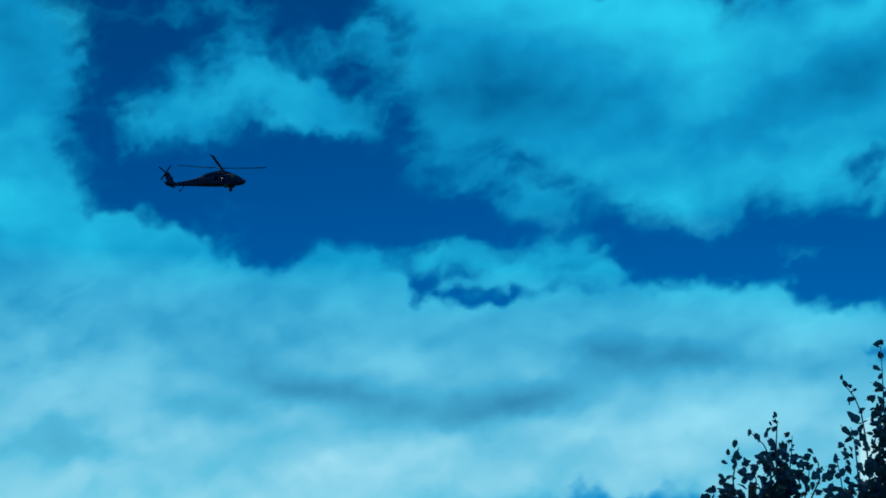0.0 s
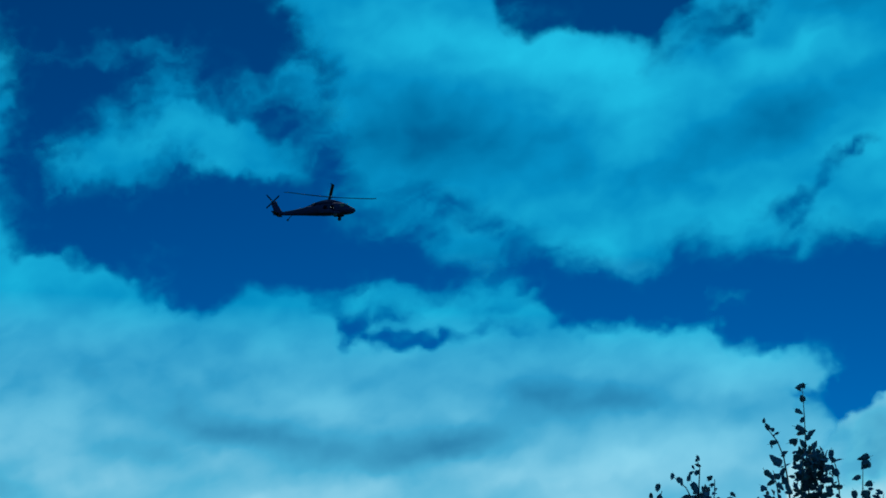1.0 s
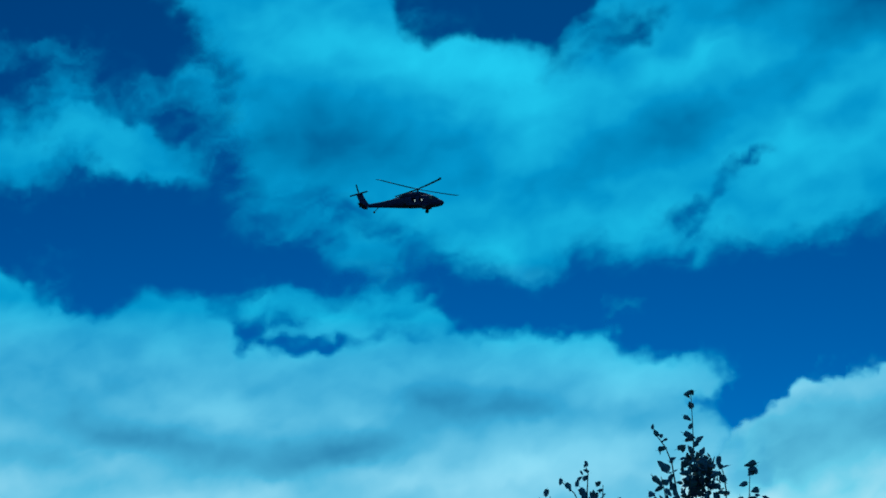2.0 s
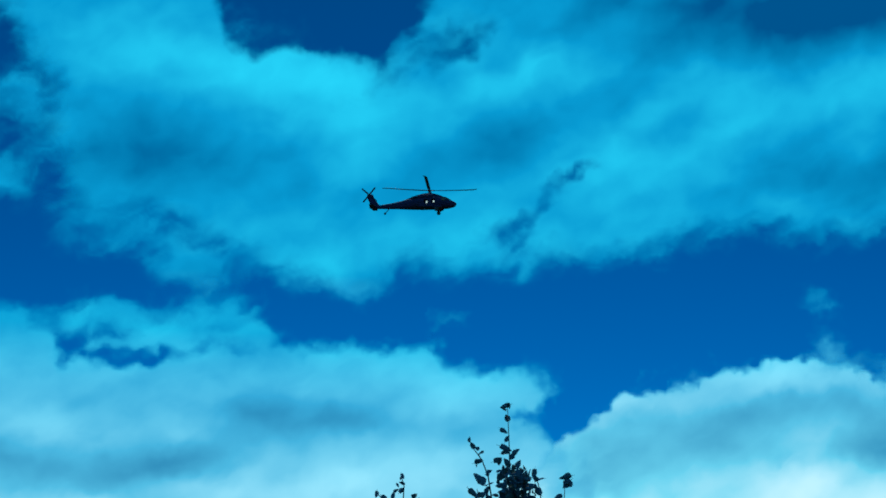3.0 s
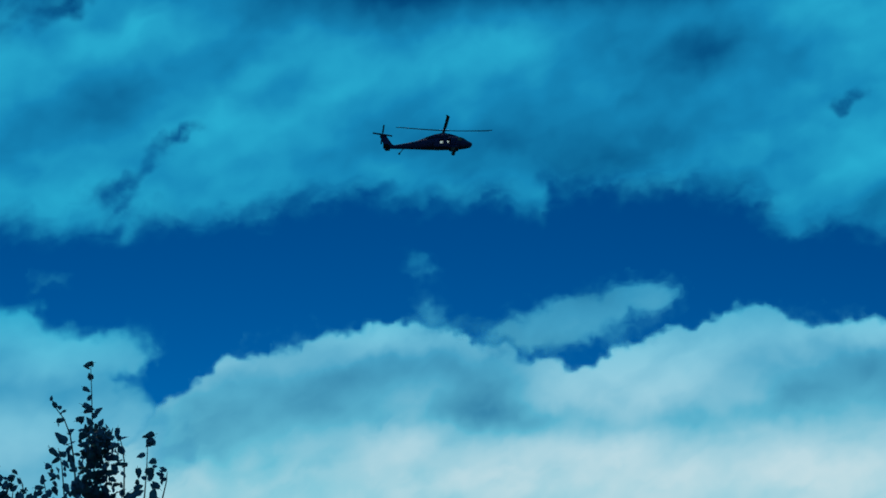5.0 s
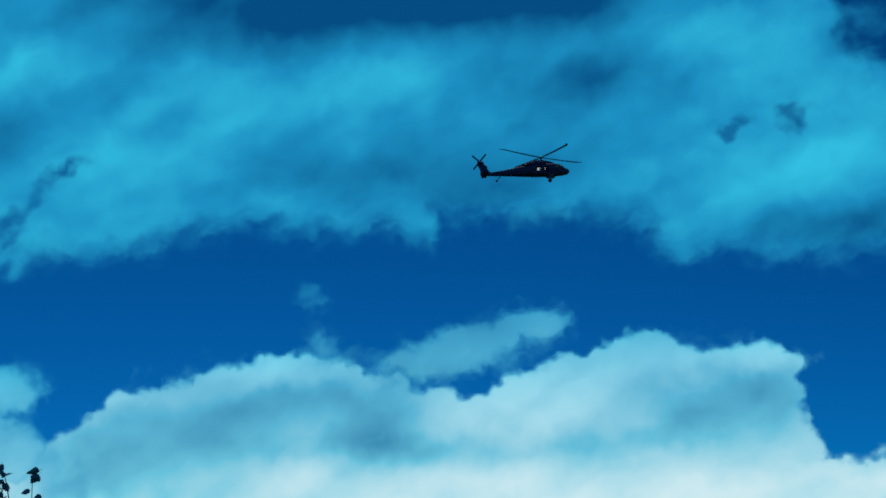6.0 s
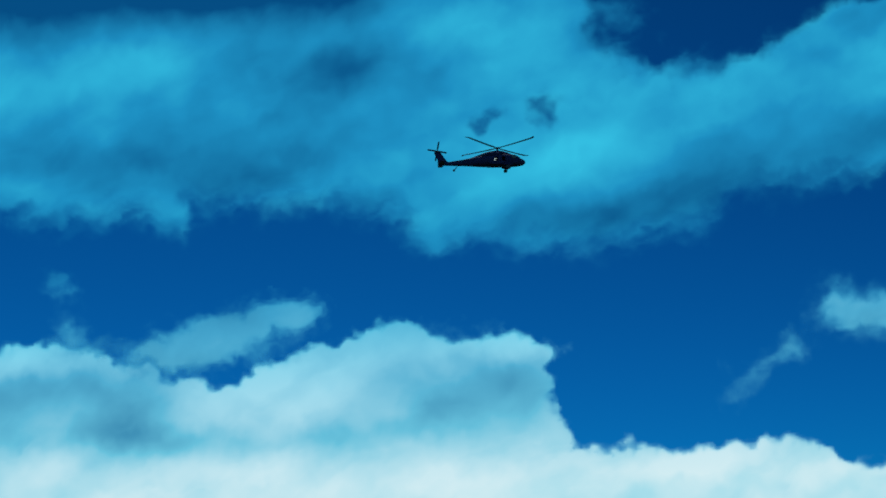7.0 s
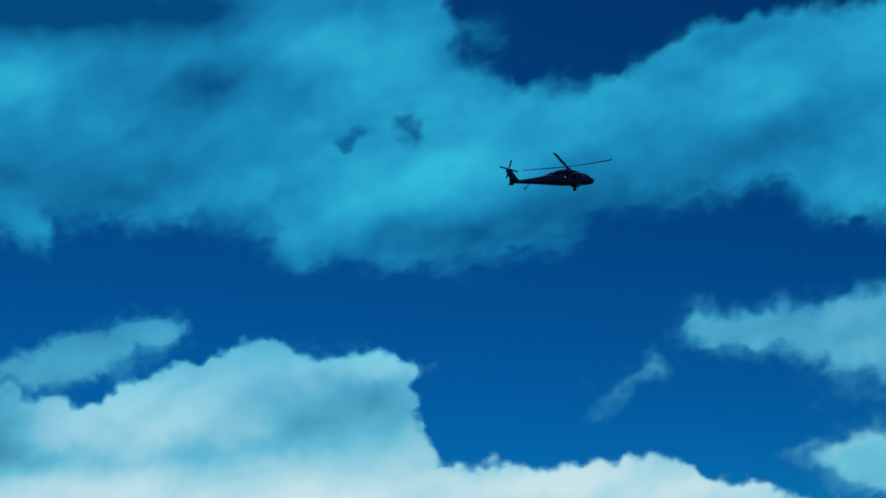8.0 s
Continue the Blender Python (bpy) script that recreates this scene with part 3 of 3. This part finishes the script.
def blade_mesh(length, chord, root, swept, twist=8.0):
    """A rotor blade along +x with an aerofoil section, twist and swept tip."""
    bm = bmesh.new()
    section = ((0.55, 0.0), (0.3, 0.09), (-0.1, 0.08), (-0.5, 0.0), (-0.1, -0.04), (0.3, -0.05))
    rings = []
    for i in range(13):
        f = i / 12
        x = root + (length - root) * f
        c = chord * (0.55 if i == 0 else 1.0 if i < 12 else 0.7)
        back = -swept * max(0, (f - 0.93) / 0.07)
        droop = 0.036 * length * f ** 1.6
        tw = radians(twist * (0.5 - f))
        rings.append([bm.verts.new((x, back + c * (u * math.cos(tw) - v * math.sin(tw)), droop + c * (u * math.sin(tw) + v * math.cos(tw)))) for u, v in section])
    n = len(section)
    for a, b in zip(rings, rings[1:]):
        for k in range(n):
            bm.faces.new((a[k], a[(k + 1) % n], b[(k + 1) % n], b[k]))
    bm.faces.new(rings[0][::-1])
    bm.faces.new(rings[-1])
    bmesh.ops.recalc_face_normals(bm, faces=bm.faces)
    return bm


def wheel_mesh(radius, width):
    """A tyre with rounded shoulders and a dished hub, axle along y."""
    bm = bmesh.new()
    rings = []
    for y, r in ((-0.25, 0.3), (-0.4, 0.5), (-0.5, 0.75), (-0.35, 0.97), (0, 1), (0.35, 0.97), (0.5, 0.75), (0.4, 0.5), (0.25, 0.3)):
        rings.append([bm.verts.new((radius * r * math.cos(2 * math.pi * k / 18), width * y, radius * r * math.sin(2 * math.pi * k / 18))) for k in range(18)])
    for a, b in zip(rings, rings[1:]):
        for k in range(18):
            bm.faces.new((a[k], a[(k + 1) % 18], b[(k + 1) % 18], b[k]))
    bm.faces.new(rings[0][::-1])
    bm.faces.new(rings[-1])
    bmesh.ops.recalc_face_normals(bm, faces=bm.faces)
    return bm


def moved(bm, m):
    bmesh.ops.transform(bm, matrix=m, verts=bm.verts)
    return bm


HULL = ((4.74, -2.34, -2.06, 0.12, 0), (4.55, -2.52, -1.86, 0.36, 0), (4.2, -2.70, -1.70, 0.62, 0), (3.75, -2.83, -1.50, 0.84, 0),
        (3.1, -2.92, -1.12, 1.0, 0), (2.7, -2.94, -0.92, 1.06, 0), (2.2, -2.96, -0.80, 1.12, 0), (1.15, -2.97, -0.76, 1.18, 0),
        (0.55, -2.97, -0.78, 1.18, 0), (-0.1, -2.97, -0.8, 1.18, 0), (-0.75, -2.97, -0.82, 1.18, 0), (-1.2, -2.97, -0.85, 1.18, 0), (-2.2, -2.96, -0.95, 1.16, 0),
        (-3.1, -2.93, -1.2, 1.05, 0), (-3.9, -2.90, -1.24, 0.82, 0), (-4.8, -2.86, -1.46, 0.58, 0), (-6.4, -2.80, -1.77, 0.42, 0),
        (-8.2, -2.74, -2.03, 0.30, 0), (-9.6, -2.70, -2.30, 0.2, 0), (-10.05, -2.62, -2.36, 0.1, 0))


def helicopter():
    heli = tagged(new("helicopter"), "dark blue-grey military helicopter flying with wheels down", "helicopter")
    # window openings in the cabin's right flank
    flank = {(7, 9), (7, 10), (9, 9), (9, 10)}
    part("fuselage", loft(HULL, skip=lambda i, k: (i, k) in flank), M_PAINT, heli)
    # glowing panels added behind the openings to stand in for bright sky or reflection
    part("added_glow_panel", slab(((-0.72, -1.75), (-0.2, -1.7), (-0.22, -1.58), (-0.42, -1.45), (-0.3, -1.3), (-0.02, -1.25), (-0.02, -1.1), (-0.72, -1.1)), 0.05, "y", 0.9), M_CABIN, heli, "added pale glowing panel that makes a bright spot in the window")
    part("added_glow_panel", slab(((0.5, -1.5), (0.74, -1.53), (0.76, -1.2), (0.5, -1.15)), 0.05, "y", 0.9), M_CABIN, heli, "added pale glowing panel that makes a bright spot in the window")
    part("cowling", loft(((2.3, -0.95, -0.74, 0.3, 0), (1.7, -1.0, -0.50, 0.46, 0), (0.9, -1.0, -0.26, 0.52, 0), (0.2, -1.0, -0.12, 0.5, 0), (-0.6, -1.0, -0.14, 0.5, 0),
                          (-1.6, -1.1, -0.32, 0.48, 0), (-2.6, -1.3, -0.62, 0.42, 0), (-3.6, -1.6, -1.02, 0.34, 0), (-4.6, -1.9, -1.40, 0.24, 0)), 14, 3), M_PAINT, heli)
    for s in (-1, 1):
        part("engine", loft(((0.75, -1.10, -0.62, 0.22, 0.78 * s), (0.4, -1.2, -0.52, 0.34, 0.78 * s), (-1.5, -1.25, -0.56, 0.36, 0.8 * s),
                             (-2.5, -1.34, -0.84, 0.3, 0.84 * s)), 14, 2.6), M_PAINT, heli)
        part("exhaust", tube(((-2.35, 0.84 * s, -1.1), (-2.65, 0.88 * s, -1.12), (-2.9, 0.96 * s, -1.16)), 0.22, 12), M_METAL, heli, "sooty metal exhaust")
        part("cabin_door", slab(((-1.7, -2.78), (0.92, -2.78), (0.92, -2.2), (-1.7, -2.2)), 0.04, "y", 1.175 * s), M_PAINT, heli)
        part("cockpit_window", slab(((2.25, -1.75), (3.0, -1.75), (2.85, -1.25), (2.3, -1.15)), 0.03, "y", 1.06 * s), M_GLASS, heli, "dark cockpit side glass")
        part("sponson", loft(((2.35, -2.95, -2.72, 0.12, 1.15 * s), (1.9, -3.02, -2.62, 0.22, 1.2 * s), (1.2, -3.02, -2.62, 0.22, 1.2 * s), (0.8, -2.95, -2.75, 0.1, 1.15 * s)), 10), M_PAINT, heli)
        gear = part("landing_gear", tube(((2.25, 1.18 * s, -2.72), (1.8, 1.3 * s, -3.05), (1.48, 1.36 * s, -3.32)), 0.085), M_METAL, heli)
        part("wheel", moved(wheel_mesh(0.34, 0.26), Matrix.Translation((1.48, 1.36 * s, -3.34))), M_RUBBER, gear, "black rubber wheel")
        part("brace", tube(((1.25, 1.2 * s, -2.85), (1.48, 1.34 * s, -3.28)), 0.05), M_METAL, gear)
    part("windscreen", loft(((3.78, -1.78, -1.46, 0.7, 0), (3.35, -1.7, -1.2, 0.86, 0), (2.85, -1.6, -0.93, 0.92, 0)), 14, 2.8), M_GLASS, heli, "dark sloping windscreen glass")
    part("nose_sensor", loft(((4.62, -2.5, -2.28, 0.1, 0), (4.4, -2.72, -2.42, 0.2, 0), (4.1, -2.8, -2.5, 0.2, 0)), 10), M_METAL, heli)
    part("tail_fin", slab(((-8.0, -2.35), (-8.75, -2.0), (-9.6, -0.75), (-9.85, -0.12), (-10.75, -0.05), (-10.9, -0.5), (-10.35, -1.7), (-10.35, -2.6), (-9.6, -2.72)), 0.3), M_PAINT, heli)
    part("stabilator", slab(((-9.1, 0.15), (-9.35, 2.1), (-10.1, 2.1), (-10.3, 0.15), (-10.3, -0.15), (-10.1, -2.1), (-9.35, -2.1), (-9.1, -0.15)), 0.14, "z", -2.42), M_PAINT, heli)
    tail_gear = part("tail_gear", tube(((-6.9, 0, -2.75), (-7.35, 0, -3.25), (-7.6, 0, -3.55)), 0.07), M_METAL, heli)
    part("wheel", moved(wheel_mesh(0.2, 0.15), Matrix.Translation((-7.62, 0, -3.58))), M_RUBBER, tail_gear, "small black tail wheel")
    part("antenna", tube(((-5.2, 0, -1.85), (-5.35, 0, -1.45)), 0.025, 6), M_METAL, heli)
    part("antenna", tube(((-0.9, 0, -2.95), (-1.0, 0, -3.2)), 0.03, 6), M_METAL, heli)
    part("mast", tube(((0, 0, -0.5), (0, 0, 0.36)), 0.17, 12), M_METAL, heli)

    rotor = new("main_rotor")
    rotor.parent = heli
    part("rotor_hub", loft(((0.32, -0.1, 0.08, 0.1, 0), (0.22, -0.17, 0.12, 0.26, 0), (0, -0.2, 0.17, 0.34, 0), (-0.22, -0.17, 0.12, 0.26, 0), (-0.32, -0.1, 0.08, 0.1, 0)), 12), M_METAL, rotor)
    for k in range(4):
        part("blade", moved(blade_mesh(8.18, 0.53, 0.55, 0.3), pose(0, 0, 0, 0, 0, 90 * k)), M_BLADE, rotor)
        part("blade_grip", moved(tube(((0.2, 0, 0), (0.95, 0, 0.0)), 0.09), pose(0, 0, 0, 0, 0, 90 * k)), M_METAL, rotor)
    tail = new("tail_rotor")
    tail.parent = heli
    part("rotor_hub", loft(((0.12, -0.12, 0.12, 0.1, 0), (0, -0.16, 0.16, 0.16, 0), (-0.12, -0.12, 0.12, 0.1, 0)), 10), M_METAL, tail)
    for k in range(4):
        part("blade", moved(blade_mesh(1.68, 0.26, 0.12, 0.0, 4), pose(0, 0, 0, 90, 0, 0) @ pose(0, 0, 0, 0, 0, 90 * k)), M_BLADE, tail)
    return heli, rotor, tail


HELI, ROTOR, TAIL_ROTOR = helicopter()


# ---------------------------------------------------------------- young trees
def leaf_meshes():
    """A few ovate leaves, folded along the midrib and toothed, with a short stalk; one unit long."""
    made = []
    for k in range(8):
        rnd = random.Random(70 + k)
        bm = bmesh.new()
        fold, curl, wide = rnd.uniform(0.1, 0.3), rnd.uniform(-0.25, 0.25), rnd.uniform(0.27, 0.42)
        rib, sides = [], ([], [])
        for i in range(7):
            f = i / 6
            y = f - 0.5
            z = curl * (f - 0.5) ** 2
            rib.append(bm.verts.new((0.03 * math.sin(5 * f + k), y, z)))
            for s, row in zip((-1, 1), sides):
                w = wide * math.sin(math.pi * min(1, 0.12 + f * 0.88) ** 0.75) ** 0.8 * rnd.uniform(0.78, 1.15)
                row.append(bm.verts.new((s * w, y + rnd.uniform(-0.03, 0.06), z + fold * w + rnd.uniform(-0.05, 0.05))))
        for row in sides:
            for i in range(6):
                bm.faces.new((rib[i], rib[i + 1], row[i + 1], row[i]))
        stalk = [bm.verts.new(p) for p in ((-0.02, -0.5, 0), (0.02, -0.5, 0), (0.012, -0.78, -0.06), (-0.012, -0.78, -0.06))]
        bm.faces.new(stalk)
        me = bpy.data.meshes.new("leaf")
        bm.to_mesh(me)
        bm.free()
        me.materials.append(M_LEAF)
        made.append(me)
    return made


LEAVES = leaf_meshes()


def hang_leaf(tree, rnd, at, size, facing=0.75):
    """One leaf; facing 1 shows its full face to the south."""
    ob = new("leaf", rnd.choice(LEAVES))
    ob.parent = tree
    tilt = rnd.gauss(90, 38 * (1.6 - facing))
    ob.matrix_basis = Matrix.Translation(at) @ pose(0, 0, 0, 0, rnd.uniform(0, 360), 0) @ pose(0, 0, 0, tilt, 0, 0) @ pose(0, 0, 0, 0, rnd.gauss(0, 34 * (1.6 - facing)), 0) @ Matrix.Scale(size, 4)
    return ob


def young_tree(base, height, shoots, leaves, seed, label, parts, thick, core, core_top, lush):
    rnd = random.Random(seed)
    tree = tagged(new("young_tree"), label, "tree", "young trees")
    tree.matrix_world = Matrix.Translation(base)
    bottom = min(p[1] for s in shoots for p in s)
    part("trunk", tube([(0.02 * math.sin(3 * f), 0.03 * math.sin(5 * f), bottom * f) for f in (0, 0.15, 0.3, 0.5, 0.7, 0.85, 1.0)], 0.045, 10, 0.45), M_BARK, tree)
    lines = []
    for s in shoots:
        depth = rnd.uniform(-0.2, 0.2)
        foot_z = bottom * rnd.uniform(0.45, 0.8)
        foot = Vector((0.0, 0.0, foot_z))
        low = Vector((s[0][0], depth, s[0][1]))
        pts = [foot + (low - foot) * f + Vector((0, 0, -0.06 * math.sin(math.pi * f))) for f in (0, 0.33, 0.66)]
        pts += [Vector((x, depth + rnd.gauss(0, 0.008), z)) for x, z in s]
        part("shoot", tube(pts, 0.008, 6, 0.25), M_BARK, tree)
        lines.append(pts[2:])
    count = 0
    for x, z, size in leaves:
        near = min((p for l in lines for p in l), key=lambda p: abs(p.x - x) + abs(p.z - z))
        hang_leaf(tree, rnd, (x, near.y - rnd.uniform(0.0, 0.03), z), size * lush, 1.3)
        count += 1
        if rnd.random() < 0.6:
            hang_leaf(tree, rnd, (x + rnd.gauss(0, 0.3) * size, near.y, z - rnd.uniform(0.1, 0.5) * size), size * lush * rnd.uniform(0.5, 0.75), 0.9)
            count += 1
    # thicker foliage lower down on every shoot
    while count < parts:
        l = lines[rnd.choice(thick)]
        i = min(int(rnd.random() ** 2.2 * (len(l) - 1)), len(l) - 2)
        p = l[i].lerp(l[i + 1], rnd.random())
        down = (height - p.z) / (height - bottom)
        if p.z > height - core_top - 0.08 or rnd.random() > down + 0.12:
            continue
        reach = 0.02 + 0.07 * down
        hang_leaf(tree, rnd, p + Vector((max(-0.06, min(0.06, rnd.gauss(0, reach))), rnd.gauss(0, 0.05), max(-0.05, min(0.05, rnd.gauss(0, 0.04))))), rnd.uniform(0.036, 0.062), 0.6)
        count += 1
    # the crown below, leaf by leaf in one mesh
    verts, faces = [], []
    source = LEAVES[0]
    for k in range(core):
        f = rnd.random() ** 1.7
        z = bottom - 0.25 + (height - core_top - bottom + 0.25) * f
        m = pose(shoots[0][0][0] + 0.01 + rnd.gauss(0, 0.03 + 0.095 * (1 - f)), rnd.gauss(0, 0.08), z, rnd.uniform(0, 360), rnd.uniform(0, 360), rnd.uniform(0, 360)) @ Matrix.Scale(rnd.uniform(0.035, 0.062), 4)
        start = len(verts)
        verts += [tuple(m @ v.co) for v in source.vertices]
        faces += [[start + i for i in p.vertices] for p in source.polygons]
    for k in range(1500):
        f = rnd.random() ** 0.8
        z = 0.7 + (bottom - 0.72) * f
        r = (0.62 - 0.36 * f) * math.sqrt(rnd.random())
        a = rnd.uniform(0, 2 * math.pi)
        m = pose(r * math.cos(a), r * math.sin(a), z, rnd.uniform(0, 360), rnd.uniform(0, 360), rnd.uniform(0, 360)) @ Matrix.Scale(rnd.uniform(0.05, 0.08), 4)
        start = len(verts)
        verts += [tuple(m @ v.co) for v in source.vertices]
        faces += [[start + i for i in p.vertices] for p in source.polygons]
    me = bpy.data.meshes.new("crown")
    me.from_pydata(verts, [], faces)
    me.materials.append(M_LEAF)
    crown = new("crown", me)
    crown.parent = tree
    tagged(crown, kind="stuff")
    for k in range(12):
        a, z = 2.4 * k, 0.8 + (bottom - 1.0) * k / 12
        part("branch", tube(((0, 0, z), (0.25 * math.cos(a), 0.25 * math.sin(a), z + 0.15), (0.55 * math.cos(a), 0.55 * math.sin(a), z + 0.4)), 0.014, 6, 0.3), M_BARK, tree)
    return tree


young_tree((-0.02, 13.0, 0), 3.98, (
    ((0.09, 3.201), (0.072, 3.469), (0.063, 3.664), (0.056, 3.82), (0.047, 3.986)),
    ((-0.012, 3.199), (-0.037, 3.466), (-0.062, 3.61), (-0.1, 3.701), (-0.148, 3.764), (-0.173, 3.813)),
    ((-0.08, 3.199), (-0.098, 3.376), (-0.121, 3.478)),
    ((0.252, 3.203), (0.249, 3.446), (0.231, 3.55), (0.211, 3.601)),
    ((0.361, 3.204), (0.37, 3.344), (0.374, 3.488)),
    ((0.463, 3.206), (0.485, 3.308), (0.488, 3.359)),
    ((0.041, 3.199), (0.041, 3.429), (0.05, 3.624)),
    ((0.154, 3.201), (0.149, 3.406), (0.12, 3.561)),
    ((-0.175, 3.196), (-0.198, 3.31))),
    ((0.032, 3.995, 0.058), (0.054, 3.998, 0.034), (0.045, 3.93, 0.047), (0.027, 3.845, 0.050), (0.047, 3.799, 0.045), (0.041, 3.743, 0.076), (0.097, 3.729, 0.052), (0.079, 3.703, 0.046), (-0.005, 3.678, 0.065), (0.047, 3.664, 0.059), (0.115, 3.659, 0.050), (-0.173, 3.815, 0.034), (-0.155, 3.78, 0.052), (-0.102, 3.738, 0.029), (-0.116, 3.685, 0.055), (-0.055, 3.629, 0.042), (-0.109, 3.531, 0.086), (-0.064, 3.524, 0.052), (-0.057, 3.473, 0.052), (-0.145, 3.45, 0.065), (-0.08, 3.434, 0.055), (-0.134, 3.402, 0.052), (0.159, 3.608, 0.045), (0.204, 3.608, 0.058), (0.22, 3.582, 0.039), (0.197, 3.538, 0.047), (0.227, 3.513, 0.060), (0.206, 3.46, 0.047), (0.376, 3.546, 0.071), (0.386, 3.511, 0.063)) + ((0.336, 3.437, 0.052), (0.401, 3.4, 0.047), (0.39, 3.333, 0.071), (0.324, 3.337, 0.060), (0.463, 3.375, 0.047), (0.447, 3.347, 0.047), (0.467, 3.315, 0.037), (0.424, 3.287, 0.060), (0.41, 3.222, 0.079), (0.27, 3.24, 0.058), (0.327, 3.256, 0.058), (0.333, 3.229, 0.052), (-0.205, 3.312, 0.055), (-0.216, 3.266, 0.058), (-0.184, 3.22, 0.058), (0.007, 3.552, 0.058), (0.081, 3.606, 0.052), (0.029, 3.599, 0.052), (0.12, 3.573, 0.058), (0.252, 3.42, 0.039), (0.247, 3.369, 0.039)), 5,
    "young broadleaf tree with a tall leafy leader shoot", 300, (0, 0, 6, 6, 7, 7, 3, 3, 1, 1, 2, 2, 8), 660, 0.36, 1.02)
young_tree((-0.66, 12.2, 0), 3.44, (
    ((0.138, 3.093), (0.132, 3.284), (0.136, 3.382), (0.119, 3.438)),
    ((0.188, 3.093), (0.205, 3.286), (0.207, 3.364)),
    ((-0.092, 3.09), (-0.077, 3.183), (-0.062, 3.257)),
    ((0.113, 3.176), (0.068, 3.265), (-0, 3.324)),
    ((0.36, 3.096), (0.352, 3.179), (0.335, 3.216)),
    ((0.027, 3.092), (-0, 3.161)),
    ((0.252, 3.095), (0.249, 3.166)),
    ((0.301, 3.094), (0.309, 3.166)),
    ((-0.133, 3.065), (-0.116, 3.099))),
    ((0.128, 3.43, 0.039), (0.124, 3.395, 0.042), (0.094, 3.356, 0.037), (0.124, 3.356, 0.044), (0.183, 3.371, 0.044), (0.19, 3.333, 0.037), (0.083, 3.321, 0.049), (0.175, 3.303, 0.039), (0.211, 3.309, 0.025), (-0.005, 3.32, 0.044), (0.038, 3.298, 0.054), (0.181, 3.24, 0.054), (0.254, 3.222, 0.034), (0.313, 3.239, 0.047), (-0.118, 3.227, 0.049), (-0.082, 3.268, 0.054), (-0.073, 3.214, 0.061), (0.333, 3.196, 0.049), (0.292, 3.168, 0.049), (0.315, 3.155, 0.044), (0.388, 3.114, 0.057), (0.226, 3.194, 0.044), (0.115, 3.271, 0.086), (0.094, 3.193, 0.061), (0.059, 3.174, 0.057), (0.013, 3.161, 0.061), (-0.045, 3.125, 0.074), (0.252, 3.142, 0.069), (0.168, 3.117, 0.074), (-0.084, 3.173, 0.055)) + ((-0.15, 3.093, 0.049), (-0.109, 3.097, 0.044), (0.369, 3.155, 0.025)), 8,
    "lower bushy young tree with small dark leaves", 250, (0, 0, 0, 1, 1, 2, 5, 6, 7, 3, 4), 330, 0.16, 0.85)


# ---------------------------------------------------------------- what moves
# seconds, bearing and height angle of the helicopter's nose
FLIGHT = ((0.0, -15.6, 13.88), (0.5, -13.33, 14.15), (1.0, -10.95, 14.46), (2.5, -3.58, 15.16), (3.0, -1.17, 15.36), (3.5, 1.42, 15.54), (4.0, 4.01, 15.69),
          (4.5, 6.64, 15.85), (5.0, 9.52, 15.94), (6.5, 17.57, 15.68), (7.0, 20.23, 15.52), (7.5, 22.87, 15.35), (8.0, 25.5, 15.13))
# seconds and turn of the main rotor in degrees
ROTOR_TURN = ((0, -7.9), (0.5, -779.1), (1, -1550.3), (1.2, -1860.5), (2.3, -3569.3), (2.5, -3873.5), (3, -4684.6), (3.5, -5461.6), (4, -6235.6), (4.5, -7008.5), (5, -7746.8), (5.2, -8057.4), (6.3, -9767.5), (6.5, -10069.4), (7, -10842.7), (7.5, -11620.1), (8, -12391.5))
TAIL_TURN = ((0, 40), (0.5, 902), (1, 1760), (2.5, 4365), (3, 5262), (3.5, 6140), (4, 7023), (4.5, 7850), (5, 8740), (6.5, 11350), (7, 12250), (7.5, 13090), (8, 13965))
ABEAM, TRACK = 10.5, 371.0
NOSE = Vector((4.74, 0, -2.2))


def heli_pose(t, bearing, height):
    """The helicopter flies past in a wide gentle turn, abeam at bearing ABEAM and TRACK metres off."""
    aspect = (bearing - ABEAM) * (0.78 if bearing < ABEAM else 1.0)
    away = TRACK / math.cos(radians(aspect))
    nose = Vector(eye_at(t)) + away * Vector((math.sin(radians(bearing)), math.cos(radians(bearing)), math.tan(radians(height))))
    nose_down = 1.2 * min(1.0, max(0.0, t - 4.5) / 3.0)
    turn = pose(0, 0, 0, 0, nose_down, aspect - bearing)
    return Matrix.Translation(nose - turn @ NOSE) @ turn


def motions():
    walk(HELI, [(t, heli_pose(t, b, e)) for t, b, e in FLIGHT])
    rows, tail_rows = [], []
    for k in range(8 * FPS + 1):
        t = k / FPS
        turn = float(np.interp(t, [r[0] for r in ROTOR_TURN], [r[1] for r in ROTOR_TURN]))
        rows.append((t, pose(0, 0, 0.36, 0, 1.2, 0) @ pose(0, 0, 0, 0, 0, -turn)))
        tail_rows.append((t, pose(-10.42, -0.36, -0.26, 20, 0, 0) @ pose(0, 0, 0, 0, float(np.interp(t, [r[0] for r in TAIL_TURN], [r[1] for r in TAIL_TURN])), 0)))
    walk(ROTOR, rows)
    walk(TAIL_ROTOR, tail_rows)


motions()
